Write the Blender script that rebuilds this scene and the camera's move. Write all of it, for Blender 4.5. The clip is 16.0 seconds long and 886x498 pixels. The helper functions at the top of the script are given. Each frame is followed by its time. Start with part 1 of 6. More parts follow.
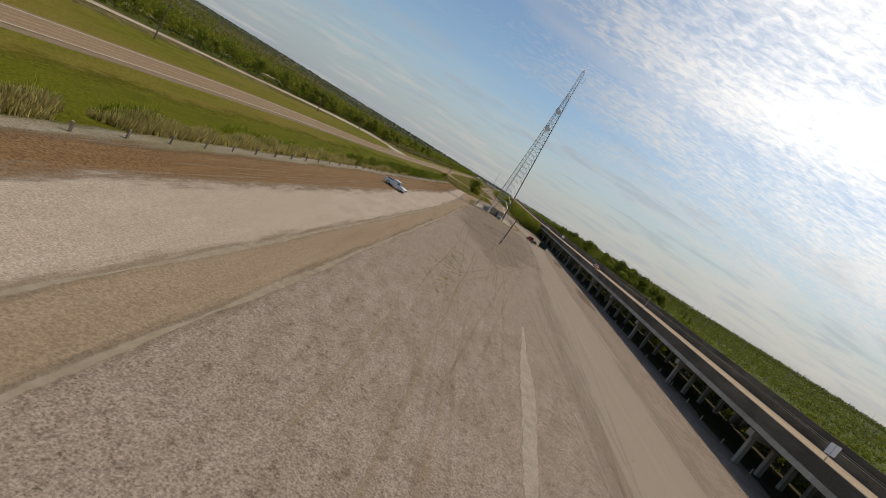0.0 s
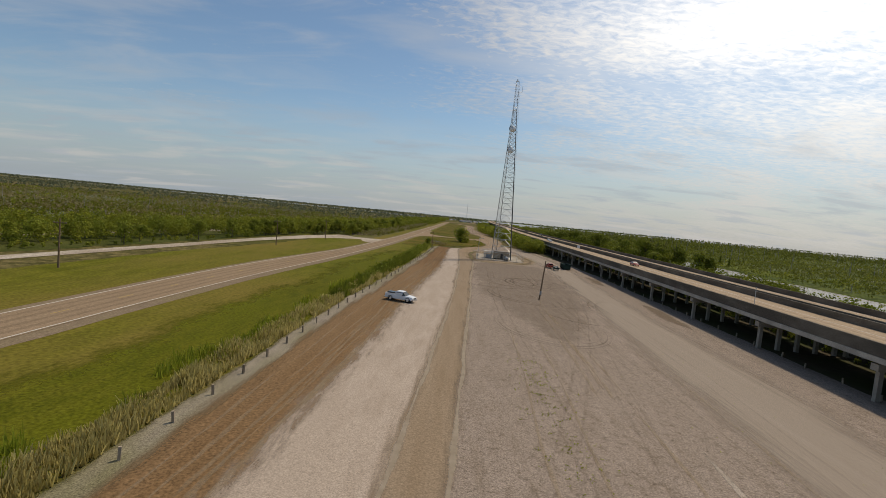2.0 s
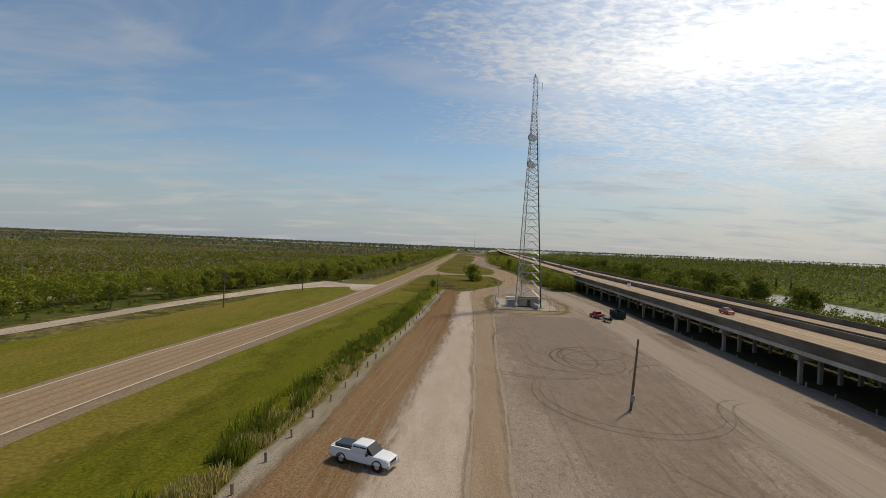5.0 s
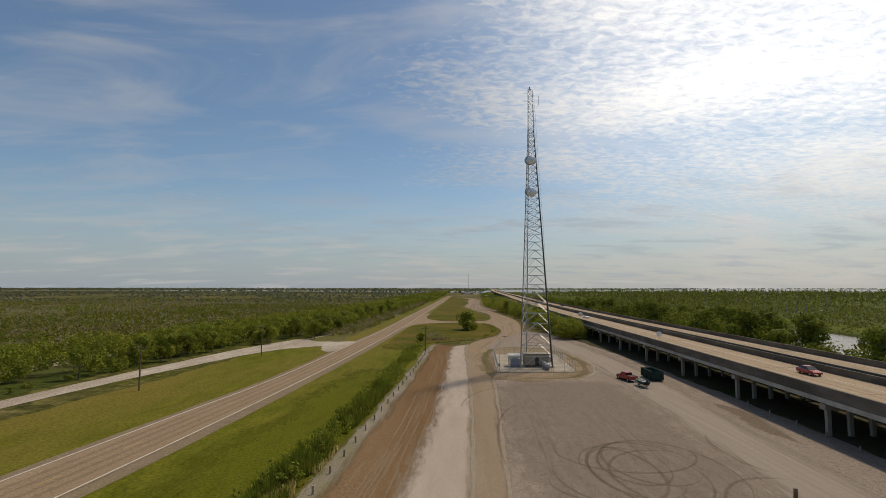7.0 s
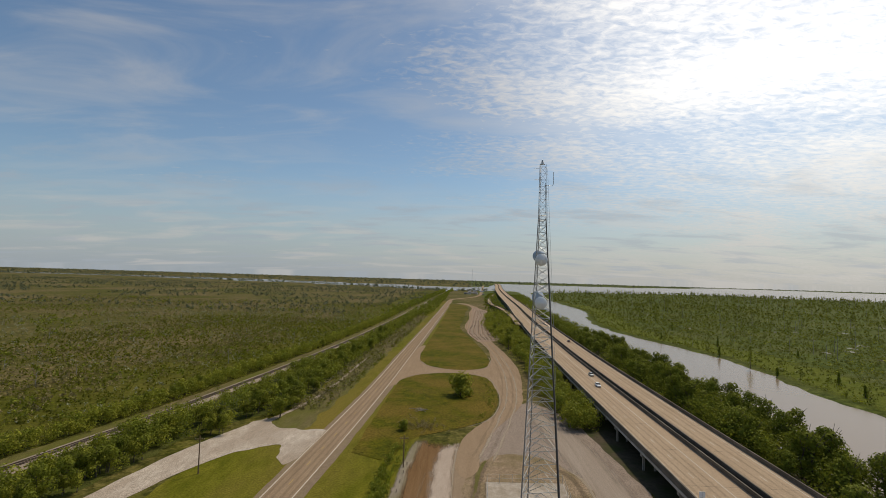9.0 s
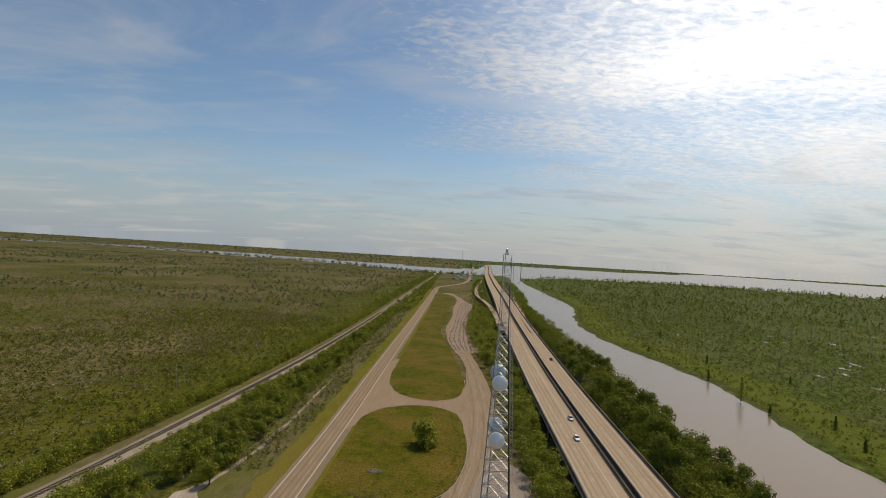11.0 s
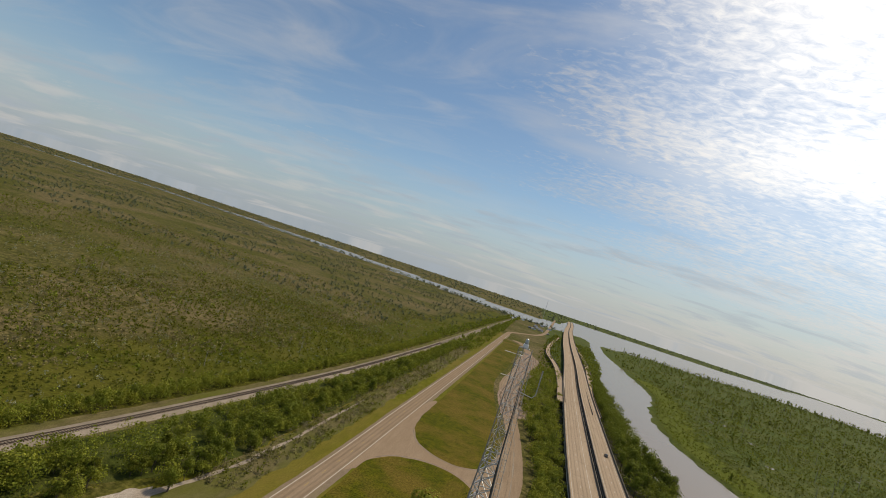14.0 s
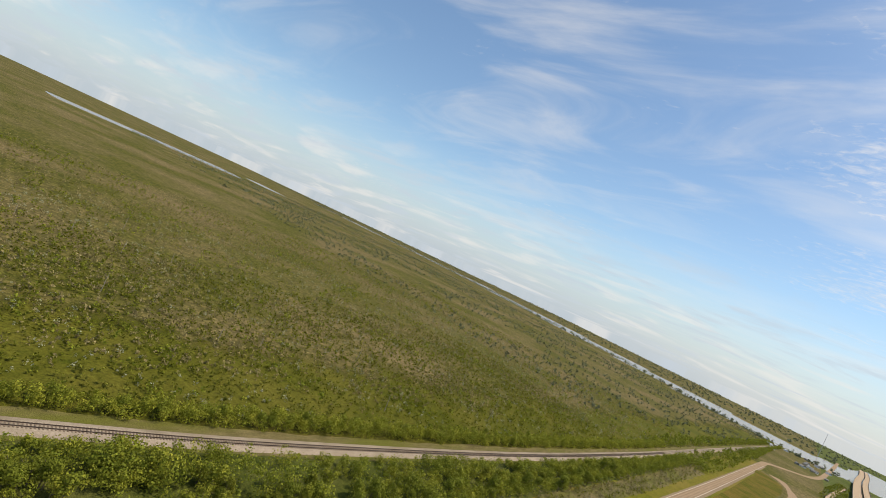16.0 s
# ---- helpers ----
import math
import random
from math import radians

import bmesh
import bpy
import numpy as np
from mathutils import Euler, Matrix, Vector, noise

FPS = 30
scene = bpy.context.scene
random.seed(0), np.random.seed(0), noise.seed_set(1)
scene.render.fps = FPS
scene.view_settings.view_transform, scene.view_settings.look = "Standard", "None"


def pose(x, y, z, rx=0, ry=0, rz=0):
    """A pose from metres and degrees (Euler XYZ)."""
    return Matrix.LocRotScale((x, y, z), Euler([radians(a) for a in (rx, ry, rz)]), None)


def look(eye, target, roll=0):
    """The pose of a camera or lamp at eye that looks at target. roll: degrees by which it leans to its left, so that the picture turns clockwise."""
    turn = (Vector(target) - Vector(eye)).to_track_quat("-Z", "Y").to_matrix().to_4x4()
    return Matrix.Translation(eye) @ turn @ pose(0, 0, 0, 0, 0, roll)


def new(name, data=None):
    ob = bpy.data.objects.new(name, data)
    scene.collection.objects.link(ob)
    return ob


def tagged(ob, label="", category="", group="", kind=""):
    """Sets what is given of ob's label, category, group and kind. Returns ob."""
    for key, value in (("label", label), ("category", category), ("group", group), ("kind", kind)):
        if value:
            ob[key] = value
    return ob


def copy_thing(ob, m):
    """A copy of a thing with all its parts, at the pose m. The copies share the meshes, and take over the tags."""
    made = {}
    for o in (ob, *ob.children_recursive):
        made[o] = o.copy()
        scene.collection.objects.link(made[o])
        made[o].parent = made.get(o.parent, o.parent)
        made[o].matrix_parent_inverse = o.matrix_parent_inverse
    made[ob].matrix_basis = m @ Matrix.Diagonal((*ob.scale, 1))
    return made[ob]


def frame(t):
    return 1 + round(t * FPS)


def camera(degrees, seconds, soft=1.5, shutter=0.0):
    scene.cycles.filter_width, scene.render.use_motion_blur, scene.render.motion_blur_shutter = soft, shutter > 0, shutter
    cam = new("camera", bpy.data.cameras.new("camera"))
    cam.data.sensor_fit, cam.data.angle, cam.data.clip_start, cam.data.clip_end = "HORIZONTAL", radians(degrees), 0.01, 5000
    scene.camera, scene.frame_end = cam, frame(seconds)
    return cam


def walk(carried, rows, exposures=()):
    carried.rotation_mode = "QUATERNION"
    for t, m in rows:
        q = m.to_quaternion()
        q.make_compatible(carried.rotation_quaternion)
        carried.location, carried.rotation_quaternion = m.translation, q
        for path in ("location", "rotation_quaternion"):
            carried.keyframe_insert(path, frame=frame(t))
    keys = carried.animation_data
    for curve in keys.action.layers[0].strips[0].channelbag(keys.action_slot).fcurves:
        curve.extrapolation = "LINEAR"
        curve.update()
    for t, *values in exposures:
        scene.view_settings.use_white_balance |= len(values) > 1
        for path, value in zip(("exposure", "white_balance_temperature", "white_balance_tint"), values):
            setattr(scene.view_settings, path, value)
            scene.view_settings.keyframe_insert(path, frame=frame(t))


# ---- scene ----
cam = camera(85.0, 16.0, 0.75)
PATH = [
    (0.0, pose(6.87, -16.88, 13.12, 78.67, -31.24, 5.69)),
    (0.5, pose(3.02, -10.85, 13.83, 82.07, -19.32, -2.63)),
    (1.0, pose(1.57, -4.20, 13.75, 85.21, -10.33, -7.30)),
    (1.5, pose(0.00, -0.00, 15.19, 85.09, -4.69, 0.99)),
    (2.0, pose(-1.24, 5.45, 17.29, 85.90, -5.52, 1.38)),
    (2.5, pose(-2.57, 12.89, 18.86, 86.38, -5.27, 1.93)),
    (3.0, pose(-2.80, 19.92, 19.24, 87.25, -3.53, 1.60)),
    (3.2, pose(-2.80, 22.95, 19.25, 87.68, -3.25, 1.25)),
    (5.3, pose(-1.95, 59.40, 19.85, 90.39, -2.32, 2.36)),
    (5.5, pose(-1.91, 62.59, 19.52, 91.33, -2.01, 2.23)),
    (6.0, pose(-1.74, 69.73, 19.03, 94.33, 0.05, 1.86)),
    (6.5, pose(-1.54, 76.38, 18.89, 96.00, 0.05, 1.85)),
    (7.0, pose(-0.86, 83.61, 21.61, 94.42, -0.05, 1.52)),
    (7.5, pose(0.10, 91.21, 28.60, 91.55, -0.37, 1.57)),
    (8.0, pose(1.36, 98.66, 36.14, 92.47, -0.87, 1.85)),
    (8.5, pose(2.44, 105.68, 43.66, 92.83, -1.46, 2.10)),
    (9.0, pose(2.98, 112.93, 52.22, 93.04, -1.68, 2.05)),
    (9.2, pose(3.25, 115.85, 55.70, 92.91, -1.74, 1.98)),
    (11.3, pose(12.20, 140.10, 77.60, 88.66, -3.65, 1.20)),
    (11.5, pose(12.92, 142.00, 78.20, 86.94, -3.81, 1.40)),
    (12.0, pose(15.00, 145.80, 80.20, 86.72, -7.03, 2.50)),
    (12.5, pose(16.65, 149.60, 81.10, 89.88, -11.30, 4.06)),
    (13.0, pose(18.30, 153.80, 81.45, 91.08, -14.18, 6.75)),
    (13.5, pose(18.86, 158.50, 81.56, 91.64, -15.63, 9.80)),
    (14.0, pose(19.66, 163.97, 81.62, 92.14, -18.06, 11.83)),
    (14.5, pose(19.88, 169.67, 82.00, 92.38, -20.06, 14.56)),
    (15.0, pose(19.28, 176.94, 81.94, 91.88, -22.94, 18.72)),
    (15.5, pose(18.45, 186.26, 81.30, 90.54, -25.43, 26.60)),
    (16.0, pose(17.43, 199.78, 77.82, 90.47, -25.43, 40.18)),
]
walk(cam, PATH, [(0.0, -0.1), (1.0, -0.22), (1.5, -0.08), (5.5, -0.1), (6.5, -0.24), (7.5, -0.12), (9.0, -0.12), (12.5, -0.05), (14.0, 0.0), (15.0, 0.15), (15.5, 0.32), (16.0, 0.62)])

# ---- world and sun ----
SUN_AZ, SUN_EL = radians(42), radians(58)
SUN_DIR = Vector((math.sin(SUN_AZ) * math.cos(SUN_EL), math.cos(SUN_AZ) * math.cos(SUN_EL), math.sin(SUN_EL)))


def build_world():
    # the brightest part of the high veil lies below the sun
    glow_dir = Vector((math.sin(radians(47)) * math.cos(radians(32)), math.cos(radians(47)) * math.cos(radians(32)), math.sin(radians(32))))
    world = bpy.data.worlds.new("sky")
    scene.world = world
    world.use_nodes = True
    nt = world.node_tree
    nt.nodes.clear()
    N, L = nt.nodes.new, nt.links.new

    def math_node(op, a, b=None, clamp=False):
        n = N("ShaderNodeMath")
        n.operation, n.use_clamp = op, clamp
        for i, v in enumerate((a, b)):
            if v is None:
                continue
            if isinstance(v, (int, float)):
                n.inputs[i].default_value = v
            else:
                L(v, n.inputs[i])
        return n.outputs[0]

    def ramp(v, lo, hi, a=0.0, b=1.0):
        n = N("ShaderNodeMapRange")
        n.interpolation_type = "SMOOTHSTEP"
        for i, x in enumerate((lo, hi, a, b)):
            n.inputs[i + 1].default_value = x
        L(v, n.inputs[0])
        return n.outputs[0]

    def mix(f, a, b):
        n = N("ShaderNodeMix")
        n.data_type = "RGBA"
        for sock, v in ((n.inputs[0], f), (n.inputs[6], a), (n.inputs[7], b)):
            if isinstance(v, (tuple, float)):
                sock.default_value = v
            else:
                L(v, sock)
        return n.outputs[2]

    sky = N("ShaderNodeTexSky")
    sky.sky_type, sky.sun_disc = "NISHITA", False
    sky.sun_elevation, sky.sun_rotation = SUN_EL, SUN_AZ
    sky.air_density, sky.dust_density, sky.ozone_density = 1.0, 0.6, 2.0
    co = N("ShaderNodeTexCoord")
    sep = N("ShaderNodeSeparateXYZ")
    L(co.outputs["Generated"], sep.inputs[0])
    x, y, z = sep.outputs
    zz = math_node("ADD", math_node("MAXIMUM", z, 0.0), 0.12)
    px, py = math_node("DIVIDE", x, zz), math_node("DIVIDE", y, zz)

    def noise_at(sx, sy, scale, detail, rough, off=0.0, warp=0.0):
        c = N("ShaderNodeCombineXYZ")
        L(math_node("MULTIPLY", px, sx), c.inputs[0])
        L(math_node("MULTIPLY", py, sy), c.inputs[1])
        c.inputs[2].default_value = off
        n = N("ShaderNodeTexNoise")
        n.inputs["Scale"].default_value, n.inputs["Detail"].default_value = scale, detail
        n.inputs["Roughness"].default_value, n.inputs["Distortion"].default_value = rough, warp
        L(c.outputs[0], n.inputs["Vector"])
        return n.outputs["Fac"]

    dot = N("ShaderNodeVectorMath")
    dot.operation = "DOT_PRODUCT"
    L(co.outputs["Generated"], dot.inputs[0])
    dot.inputs[1].default_value = glow_dir
    near_sun = dot.outputs["Value"]
    # thin high sheet, thickest towards the sun, with ripples in it
    sheet = math_node("ADD", noise_at(0.8, 1.3, 0.9, 5, 0.55, 2.0, 0.6), ramp(near_sun, 0.53, 0.98, -0.24, 0.16))
    ripples = noise_at(1.0, 1.7, 17.0, 4, 0.62, 7.0, 0.5)
    veil = ramp(math_node("ADD", sheet, math_node("MULTIPLY", math_node("SUBTRACT", ripples, 0.5), 0.74)), 0.36, 0.88, 0.0, 0.82)
    wisps = math_node("MULTIPLY", ramp(noise_at(0.55, 1.3, 1.7, 6, 0.55, 4.0, 0.9), 0.45, 0.74, 0.0, 0.42), ramp(z, 0.10, 0.36, 0.35, 1.0))
    low = math_node("MULTIPLY", ramp(noise_at(0.5, 0.9, 2.2, 5, 0.5, 9.0, 0.3), 0.48, 0.70, 0.0, 0.55), ramp(z, 0.2, 0.07))
    cover = math_node("MAXIMUM", math_node("MAXIMUM", veil, wisps), low)
    haze = ramp(z, 0.21, -0.02, 0.0, 0.84)
    glow = ramp(near_sun, 0.59, 0.99, 0.0, 1.0)
    glow2 = math_node("MULTIPLY", math_node("MULTIPLY", glow, glow), ramp(z, 0.02, 0.38, 0.15, 1.0))

    blue = N("ShaderNodeVectorMath")
    blue.operation = "MULTIPLY"
    L(sky.outputs[0], blue.inputs[0])
    blue.inputs[1].default_value = (0.091, 0.0962, 0.0945)
    lit = math_node("ADD", 0.56, math_node("MULTIPLY", glow2, 0.6))
    white = N("ShaderNodeCombineColor")
    for i, k in enumerate((1.03, 0.985, 0.93)):
        L(math_node("MULTIPLY", lit, k), white.inputs[i])
    hazec = mix(ramp(near_sun, 0.25, 0.95), (0.335, 0.385, 0.440, 1.0), (0.47, 0.465, 0.455, 1.0))
    col = mix(haze, blue.outputs[0], hazec)
    under = math_node("MULTIPLY", ramp(noise_at(0.6, 1.1, 2.4, 6, 0.6, 15.0, 0.4), 0.48, 0.68, 0.0, 0.55), ramp(z, 0.28, 0.10))
    col = mix(cover, col, white.outputs[0])
    col = mix(under, col, (0.38, 0.425, 0.475, 1.0))
    add = N("ShaderNodeMix")
    add.data_type, add.blend_type = "RGBA", "ADD"
    add.inputs[0].default_value = 1.0
    L(col, add.inputs[6])
    g = N("ShaderNodeCombineColor")
    for i, k in enumerate((0.42, 0.385, 0.32)):
        L(math_node("MULTIPLY", glow2, k), g.inputs[i])
    L(g.outputs[0], add.inputs[7])
    bg = N("ShaderNodeBackground")
    bg.inputs["Strength"].default_value = 1.0
    L(add.outputs[2], bg.inputs[0])
    out = N("ShaderNodeOutputWorld")
    L(bg.outputs[0], out.inputs[0])


build_world()
sun = new("sun", bpy.data.lights.new("sun", "SUN"))
sun.data.energy, sun.data.angle, sun.data.color = 2.8, radians(4.0), (1.0, 0.87, 0.68)
sun.matrix_world = look(SUN_DIR * 300, (0, 0, 0))


# ---- materials ----
def mat(name, a, b, scale=1.0, rough=0.85, bump=0.0, c=None, big=0.05, metal=0.0, island=0.0, stretch=(1, 1, 1), detail=6, spec=0.06, each=0.0, fine=0.0, trans=0.0, cells=0.0, ragged=0.0, grit=9.0, speck=0.0):
    """Two colours broken up by grain of that scale (per metre), a third in large patches of scale big; bump in metres; island and each: variation
    of brightness from piece to piece."""
    m = bpy.data.materials.new(name)
    m.use_nodes = True
    nt = m.node_tree
    N, L = nt.nodes.new, nt.links.new
    p = nt.nodes["Principled BSDF"]
    p.inputs["Roughness"].default_value, p.inputs["Metallic"].default_value = rough, metal
    p.inputs["Specular IOR Level"].default_value = spec
    co = N("ShaderNodeTexCoord")
    mp = N("ShaderNodeMapping")
    mp.inputs["Scale"].default_value = stretch
    L(co.outputs["Object"], mp.inputs[0])

    def nz(s, d, r=0.6, free=False):
        n = N("ShaderNodeTexNoise")
        n.inputs["Scale"].default_value, n.inputs["Detail"].default_value, n.inputs["Roughness"].default_value = s, d, r
        L(co.outputs["Object"] if free else mp.outputs[0], n.inputs["Vector"])
        return n.outputs["Fac"]

    def sharp(v, lo, hi):
        n = N("ShaderNodeMapRange")
        n.inputs[1].default_value, n.inputs[2].default_value = lo, hi
        L(v, n.inputs[0])
        return n.outputs[0]

    def mix(f, u, v, blend="MIX"):
        n = N("ShaderNodeMix")
        n.data_type, n.blend_type = "RGBA", blend
        for sock, w in ((n.inputs[0], f), (n.inputs[6], u), (n.inputs[7], v)):
            if isinstance(w, float):
                sock.default_value = w
            elif isinstance(w, tuple):
                sock.default_value = (*w, 1)
            else:
                L(w, sock)
        return n.outputs[2]

    grain = nz(scale, detail)
    col = mix(sharp(grain, 0.35, 0.65), a, b)
    if c:
        col = mix(sharp(nz(big, 5), 0.42, 0.62), col, c)
    if fine:
        col = mix(fine, col, mix(sharp(nz(scale * grit, 3, 0.6, True), 0.3, 0.7), (0.35, 0.35, 0.35), (1.5, 1.5, 1.5)), "MULTIPLY")
    if speck:
        dim = 1 - speck
        col = mix(sharp(nz(1.5, 6, 0.72, True), 0.53, 0.64), col, mix(1.0, col, (dim, dim * 0.97, dim * 0.93), "MULTIPLY"))
    if cells:
        vo = N("ShaderNodeTexVoronoi")
        vo.inputs["Scale"].default_value = cells
        wv = N("ShaderNodeTexNoise")
        wv.inputs["Scale"].default_value, wv.inputs["Detail"].default_value = cells * 1.3, 4
        L(co.outputs["Object"], wv.inputs["Vector"])
        wm = N("ShaderNodeVectorMath")
        wm.operation = "MULTIPLY_ADD"
        L(wv.outputs["Color"], wm.inputs[0])
        wm.inputs[1].default_value = (6.0, 6.0, 6.0)
        L(co.outputs["Object"], wm.inputs[2])
        L(wm.outputs[0], vo.inputs["Vector"])
        sc = N("ShaderNodeSeparateColor")
        L(vo.outputs["Color"], sc.inputs[0])
        shade = mix(sharp(sc.outputs[0], 0.0, 1.0), (0.68, 0.72, 0.62), (1.32, 1.28, 1.36))
        col = mix(1.0, col, shade, "MULTIPLY")
        col = mix(sharp(vo.outputs["Distance"], 0.35, 0.75), col, mix(1.0, col, (0.6, 0.64, 0.55), "MULTIPLY"))
    source = None
    if island:
        source, amount = N("ShaderNodeNewGeometry").outputs["Random Per Island"], island
    elif each:
        source, amount = N("ShaderNodeObjectInfo").outputs["Random"], each
    if source:
        n = N("ShaderNodeMapRange")
        n.inputs[3].default_value, n.inputs[4].default_value = 1 - amount, 1 + amount
        L(source, n.inputs[0])
        cc = N("ShaderNodeCombineColor")
        for i in range(3):
            L(n.outputs[0], cc.inputs[i])
        col = mix(1.0, col, cc.outputs[0], "MULTIPLY")
    L(col, p.inputs["Base Color"])
    if trans:
        t_ = N("ShaderNodeBsdfTranslucent")
        L(col, t_.inputs[0])
        s_ = N("ShaderNodeMixShader")
        s_.inputs[0].default_value = trans
        L(p.outputs[0], s_.inputs[1])
        L(t_.outputs[0], s_.inputs[2])
        L(s_.outputs[0], nt.nodes["Material Output"].inputs["Surface"])
    if ragged:
        at_ = N("ShaderNodeAttribute")
        at_.attribute_name = "edge"
        k_ = N("ShaderNodeMath")
        k_.operation = "MULTIPLY_ADD"
        L(nz(0.9, 8, 0.7), k_.inputs[0])
        k_.inputs[1].default_value = 1.6
        L(at_.outputs["Fac"], k_.inputs[2])
        cover = N("ShaderNodeMapRange")
        cover.interpolation_type = "SMOOTHSTEP"
        for i, x in enumerate((0.85, 1.65, 0.0, ragged)):
            cover.inputs[i + 1].default_value = x
        L(k_.outputs[0], cover.inputs[0])
        t_ = N("ShaderNodeBsdfTransparent")
        s_ = N("ShaderNodeMixShader")
        L(cover.outputs[0], s_.inputs[0])
        L(t_.outputs[0], s_.inputs[1])
        L(p.outputs[0], s_.inputs[2])
        L(s_.outputs[0], nt.nodes["Material Output"].inputs["Surface"])
    if bump:
        b_ = N("ShaderNodeBump")
        b_.inputs["Distance"].default_value = bump
        L(nz(scale * 3, 4), b_.inputs["Height"])
        L(b_.outputs[0], p.inputs["Normal"])
    return m


def plain(name, col, rough=0.5, metal=0.0, spec=0.5, emit=0.0):
    m = bpy.data.materials.new(name)
    m.use_nodes = True
    p = m.node_tree.nodes["Principled BSDF"]
    p.inputs["Base Color"].default_value = (*col, 1)
    p.inputs["Roughness"].default_value, p.inputs["Metallic"].default_value = rough, metal
    p.inputs["Specular IOR Level"].default_value = spec
    return m


M_MARSH = mat("marsh", (0.060, 0.066, 0.007), (0.132, 0.118, 0.026), 0.22, 0.95, 0.3, (0.172, 0.132, 0.060), 0.008, fine=0.6, grit=4.5, detail=8, cells=0.36)
M_MARSH_E = mat("green_marsh", (0.0504, 0.0722, 0.01), (0.1125, 0.1349, 0.024), 0.22, 0.95, 0.3, (0.1062, 0.1159, 0.03), 0.012, fine=0.55, grit=4.5, detail=8, cells=0.36)
M_GRASS = mat("grass", (0.088, 0.093, 0.005), (0.145, 0.137, 0.012), 0.4, 0.95, 0.06, (0.167, 0.131, 0.025), 0.03, stretch=(1, 0.3, 1), fine=0.55, grit=5.0)
M_LAWN = mat("lawn", (0.053, 0.059, 0.003), (0.104, 0.097, 0.005), 0.25, 0.95, 0.06, (0.134, 0.097, 0.015), 0.045, fine=0.85, grit=6.0)
M_LOT = mat("lot_gravel", (0.242, 0.190, 0.146), (0.322, 0.260, 0.213), 0.8, 0.95, 0.03, (0.282, 0.226, 0.180), 0.05, stretch=(1, 0.25, 1), fine=0.85, grit=13.0, detail=9, speck=0.3)
M_WHITE = mat("white_gravel", (0.285, 0.235, 0.185), (0.38, 0.32, 0.26), 0.6, 0.95, 0.02, (0.35, 0.285, 0.22), 0.06, stretch=(1, 0.25, 1), fine=0.6)
M_APRON = mat("limestone_gravel", (0.386, 0.328, 0.259), (0.521, 0.449, 0.367), 0.5, 0.95, 0.02, (0.353, 0.288, 0.221), 0.1, stretch=(1, 0.35, 1), fine=0.75)
M_WHITE_R = mat("loose_white_gravel", (0.361, 0.288, 0.224), (0.449, 0.368, 0.298), 0.6, 0.95, 0.0, (0.397, 0.321, 0.253), 0.06, stretch=(1, 0.2, 1), fine=0.6, ragged=1.0, grit=18.0)
M_TAN_R = mat("worn_tan_track", (0.248, 0.180, 0.116), (0.302, 0.229, 0.157), 0.5, 0.95, 0.0, (0.275, 0.206, 0.139), 0.05, stretch=(1, 0.08, 1), fine=0.5, ragged=1.0, grit=16.0)
M_DIRT_R = mat("loose_brown_dirt", (0.140, 0.077, 0.031), (0.198, 0.116, 0.053), 0.9, 0.95, 0.0, (0.216, 0.138, 0.072), 0.05, stretch=(1, 0.06, 1), fine=0.8, ragged=1.0, grit=5.0)
M_PALE_R = mat("worn_pale_track", (0.305, 0.244, 0.188), (0.395, 0.328, 0.265), 1.1, 0.95, 0.0, (0.35, 0.288, 0.228), 0.05, stretch=(1, 0.03, 1), fine=0.6, ragged=0.85, grit=14.0)
M_MARK_R = mat("faint_tyre_mark", (0.120, 0.088, 0.058), (0.180, 0.136, 0.094), 0.9, 0.95, ragged=0.28)
M_TRACK_R = mat("faint_wheel_track", (0.150, 0.110, 0.074), (0.200, 0.152, 0.106), 1.2, 0.95, ragged=0.11)
M_STREAK_R = mat("pale_wheel_streak", (0.32, 0.235, 0.145), (0.40, 0.305, 0.20), 0.8, 0.95, ragged=0.3)
M_EDGE = mat("loose_pale_edging", (0.36, 0.29, 0.21), (0.45, 0.38, 0.29), 1.0, 0.95, ragged=0.6)
M_SCRAPE = mat("scraped_limestone", (0.36, 0.298, 0.235), (0.46, 0.39, 0.32), 1.0, 0.95, fine=0.7, grit=12.0, ragged=0.8)
M_MARGIN_R = mat("grey_margin_gravel", (0.235, 0.198, 0.152), (0.345, 0.298, 0.240), 1.2, 0.95, 0.0, (0.20, 0.178, 0.10), 0.15, stretch=(1, 0.3, 1), fine=0.85, ragged=1.0, grit=8.0)
M_BROWN_R = mat("trampled_brown_gravel", (0.205, 0.158, 0.114), (0.285, 0.226, 0.170), 0.5, 0.95, 0.0, (0.235, 0.182, 0.130), 0.06, stretch=(1, 0.4, 1), fine=0.8, ragged=0.28, grit=12.0)
M_SOIL_R = mat("churned_soil", (0.165, 0.118, 0.072), (0.235, 0.178, 0.118), 0.8, 0.95, ragged=0.42, fine=0.8, grit=5.0)
M_VERGE_R = mat("lush_verge_grass", (0.074, 0.081, 0.004), (0.132, 0.125, 0.010), 0.5, 0.95, 0.06, (0.112, 0.118, 0.006), 0.06, stretch=(1, 0.35, 1), fine=0.7, grit=6.0, ragged=0.9)
M_BANK_R = mat("bright_bank_grass", (0.074, 0.099, 0.008), (0.137, 0.152, 0.018), 0.25, 0.95, 0.2, (0.116, 0.133, 0.014), 0.03, fine=0.7, grit=5.0, ragged=0.85)
M_PARAPET = mat("weathered_parapet", (0.132, 0.114, 0.090), (0.200, 0.174, 0.139), 0.8, 0.9, 0.01, (0.107, 0.094, 0.076), 0.25, stretch=(1, 0.3, 1), fine=0.5)
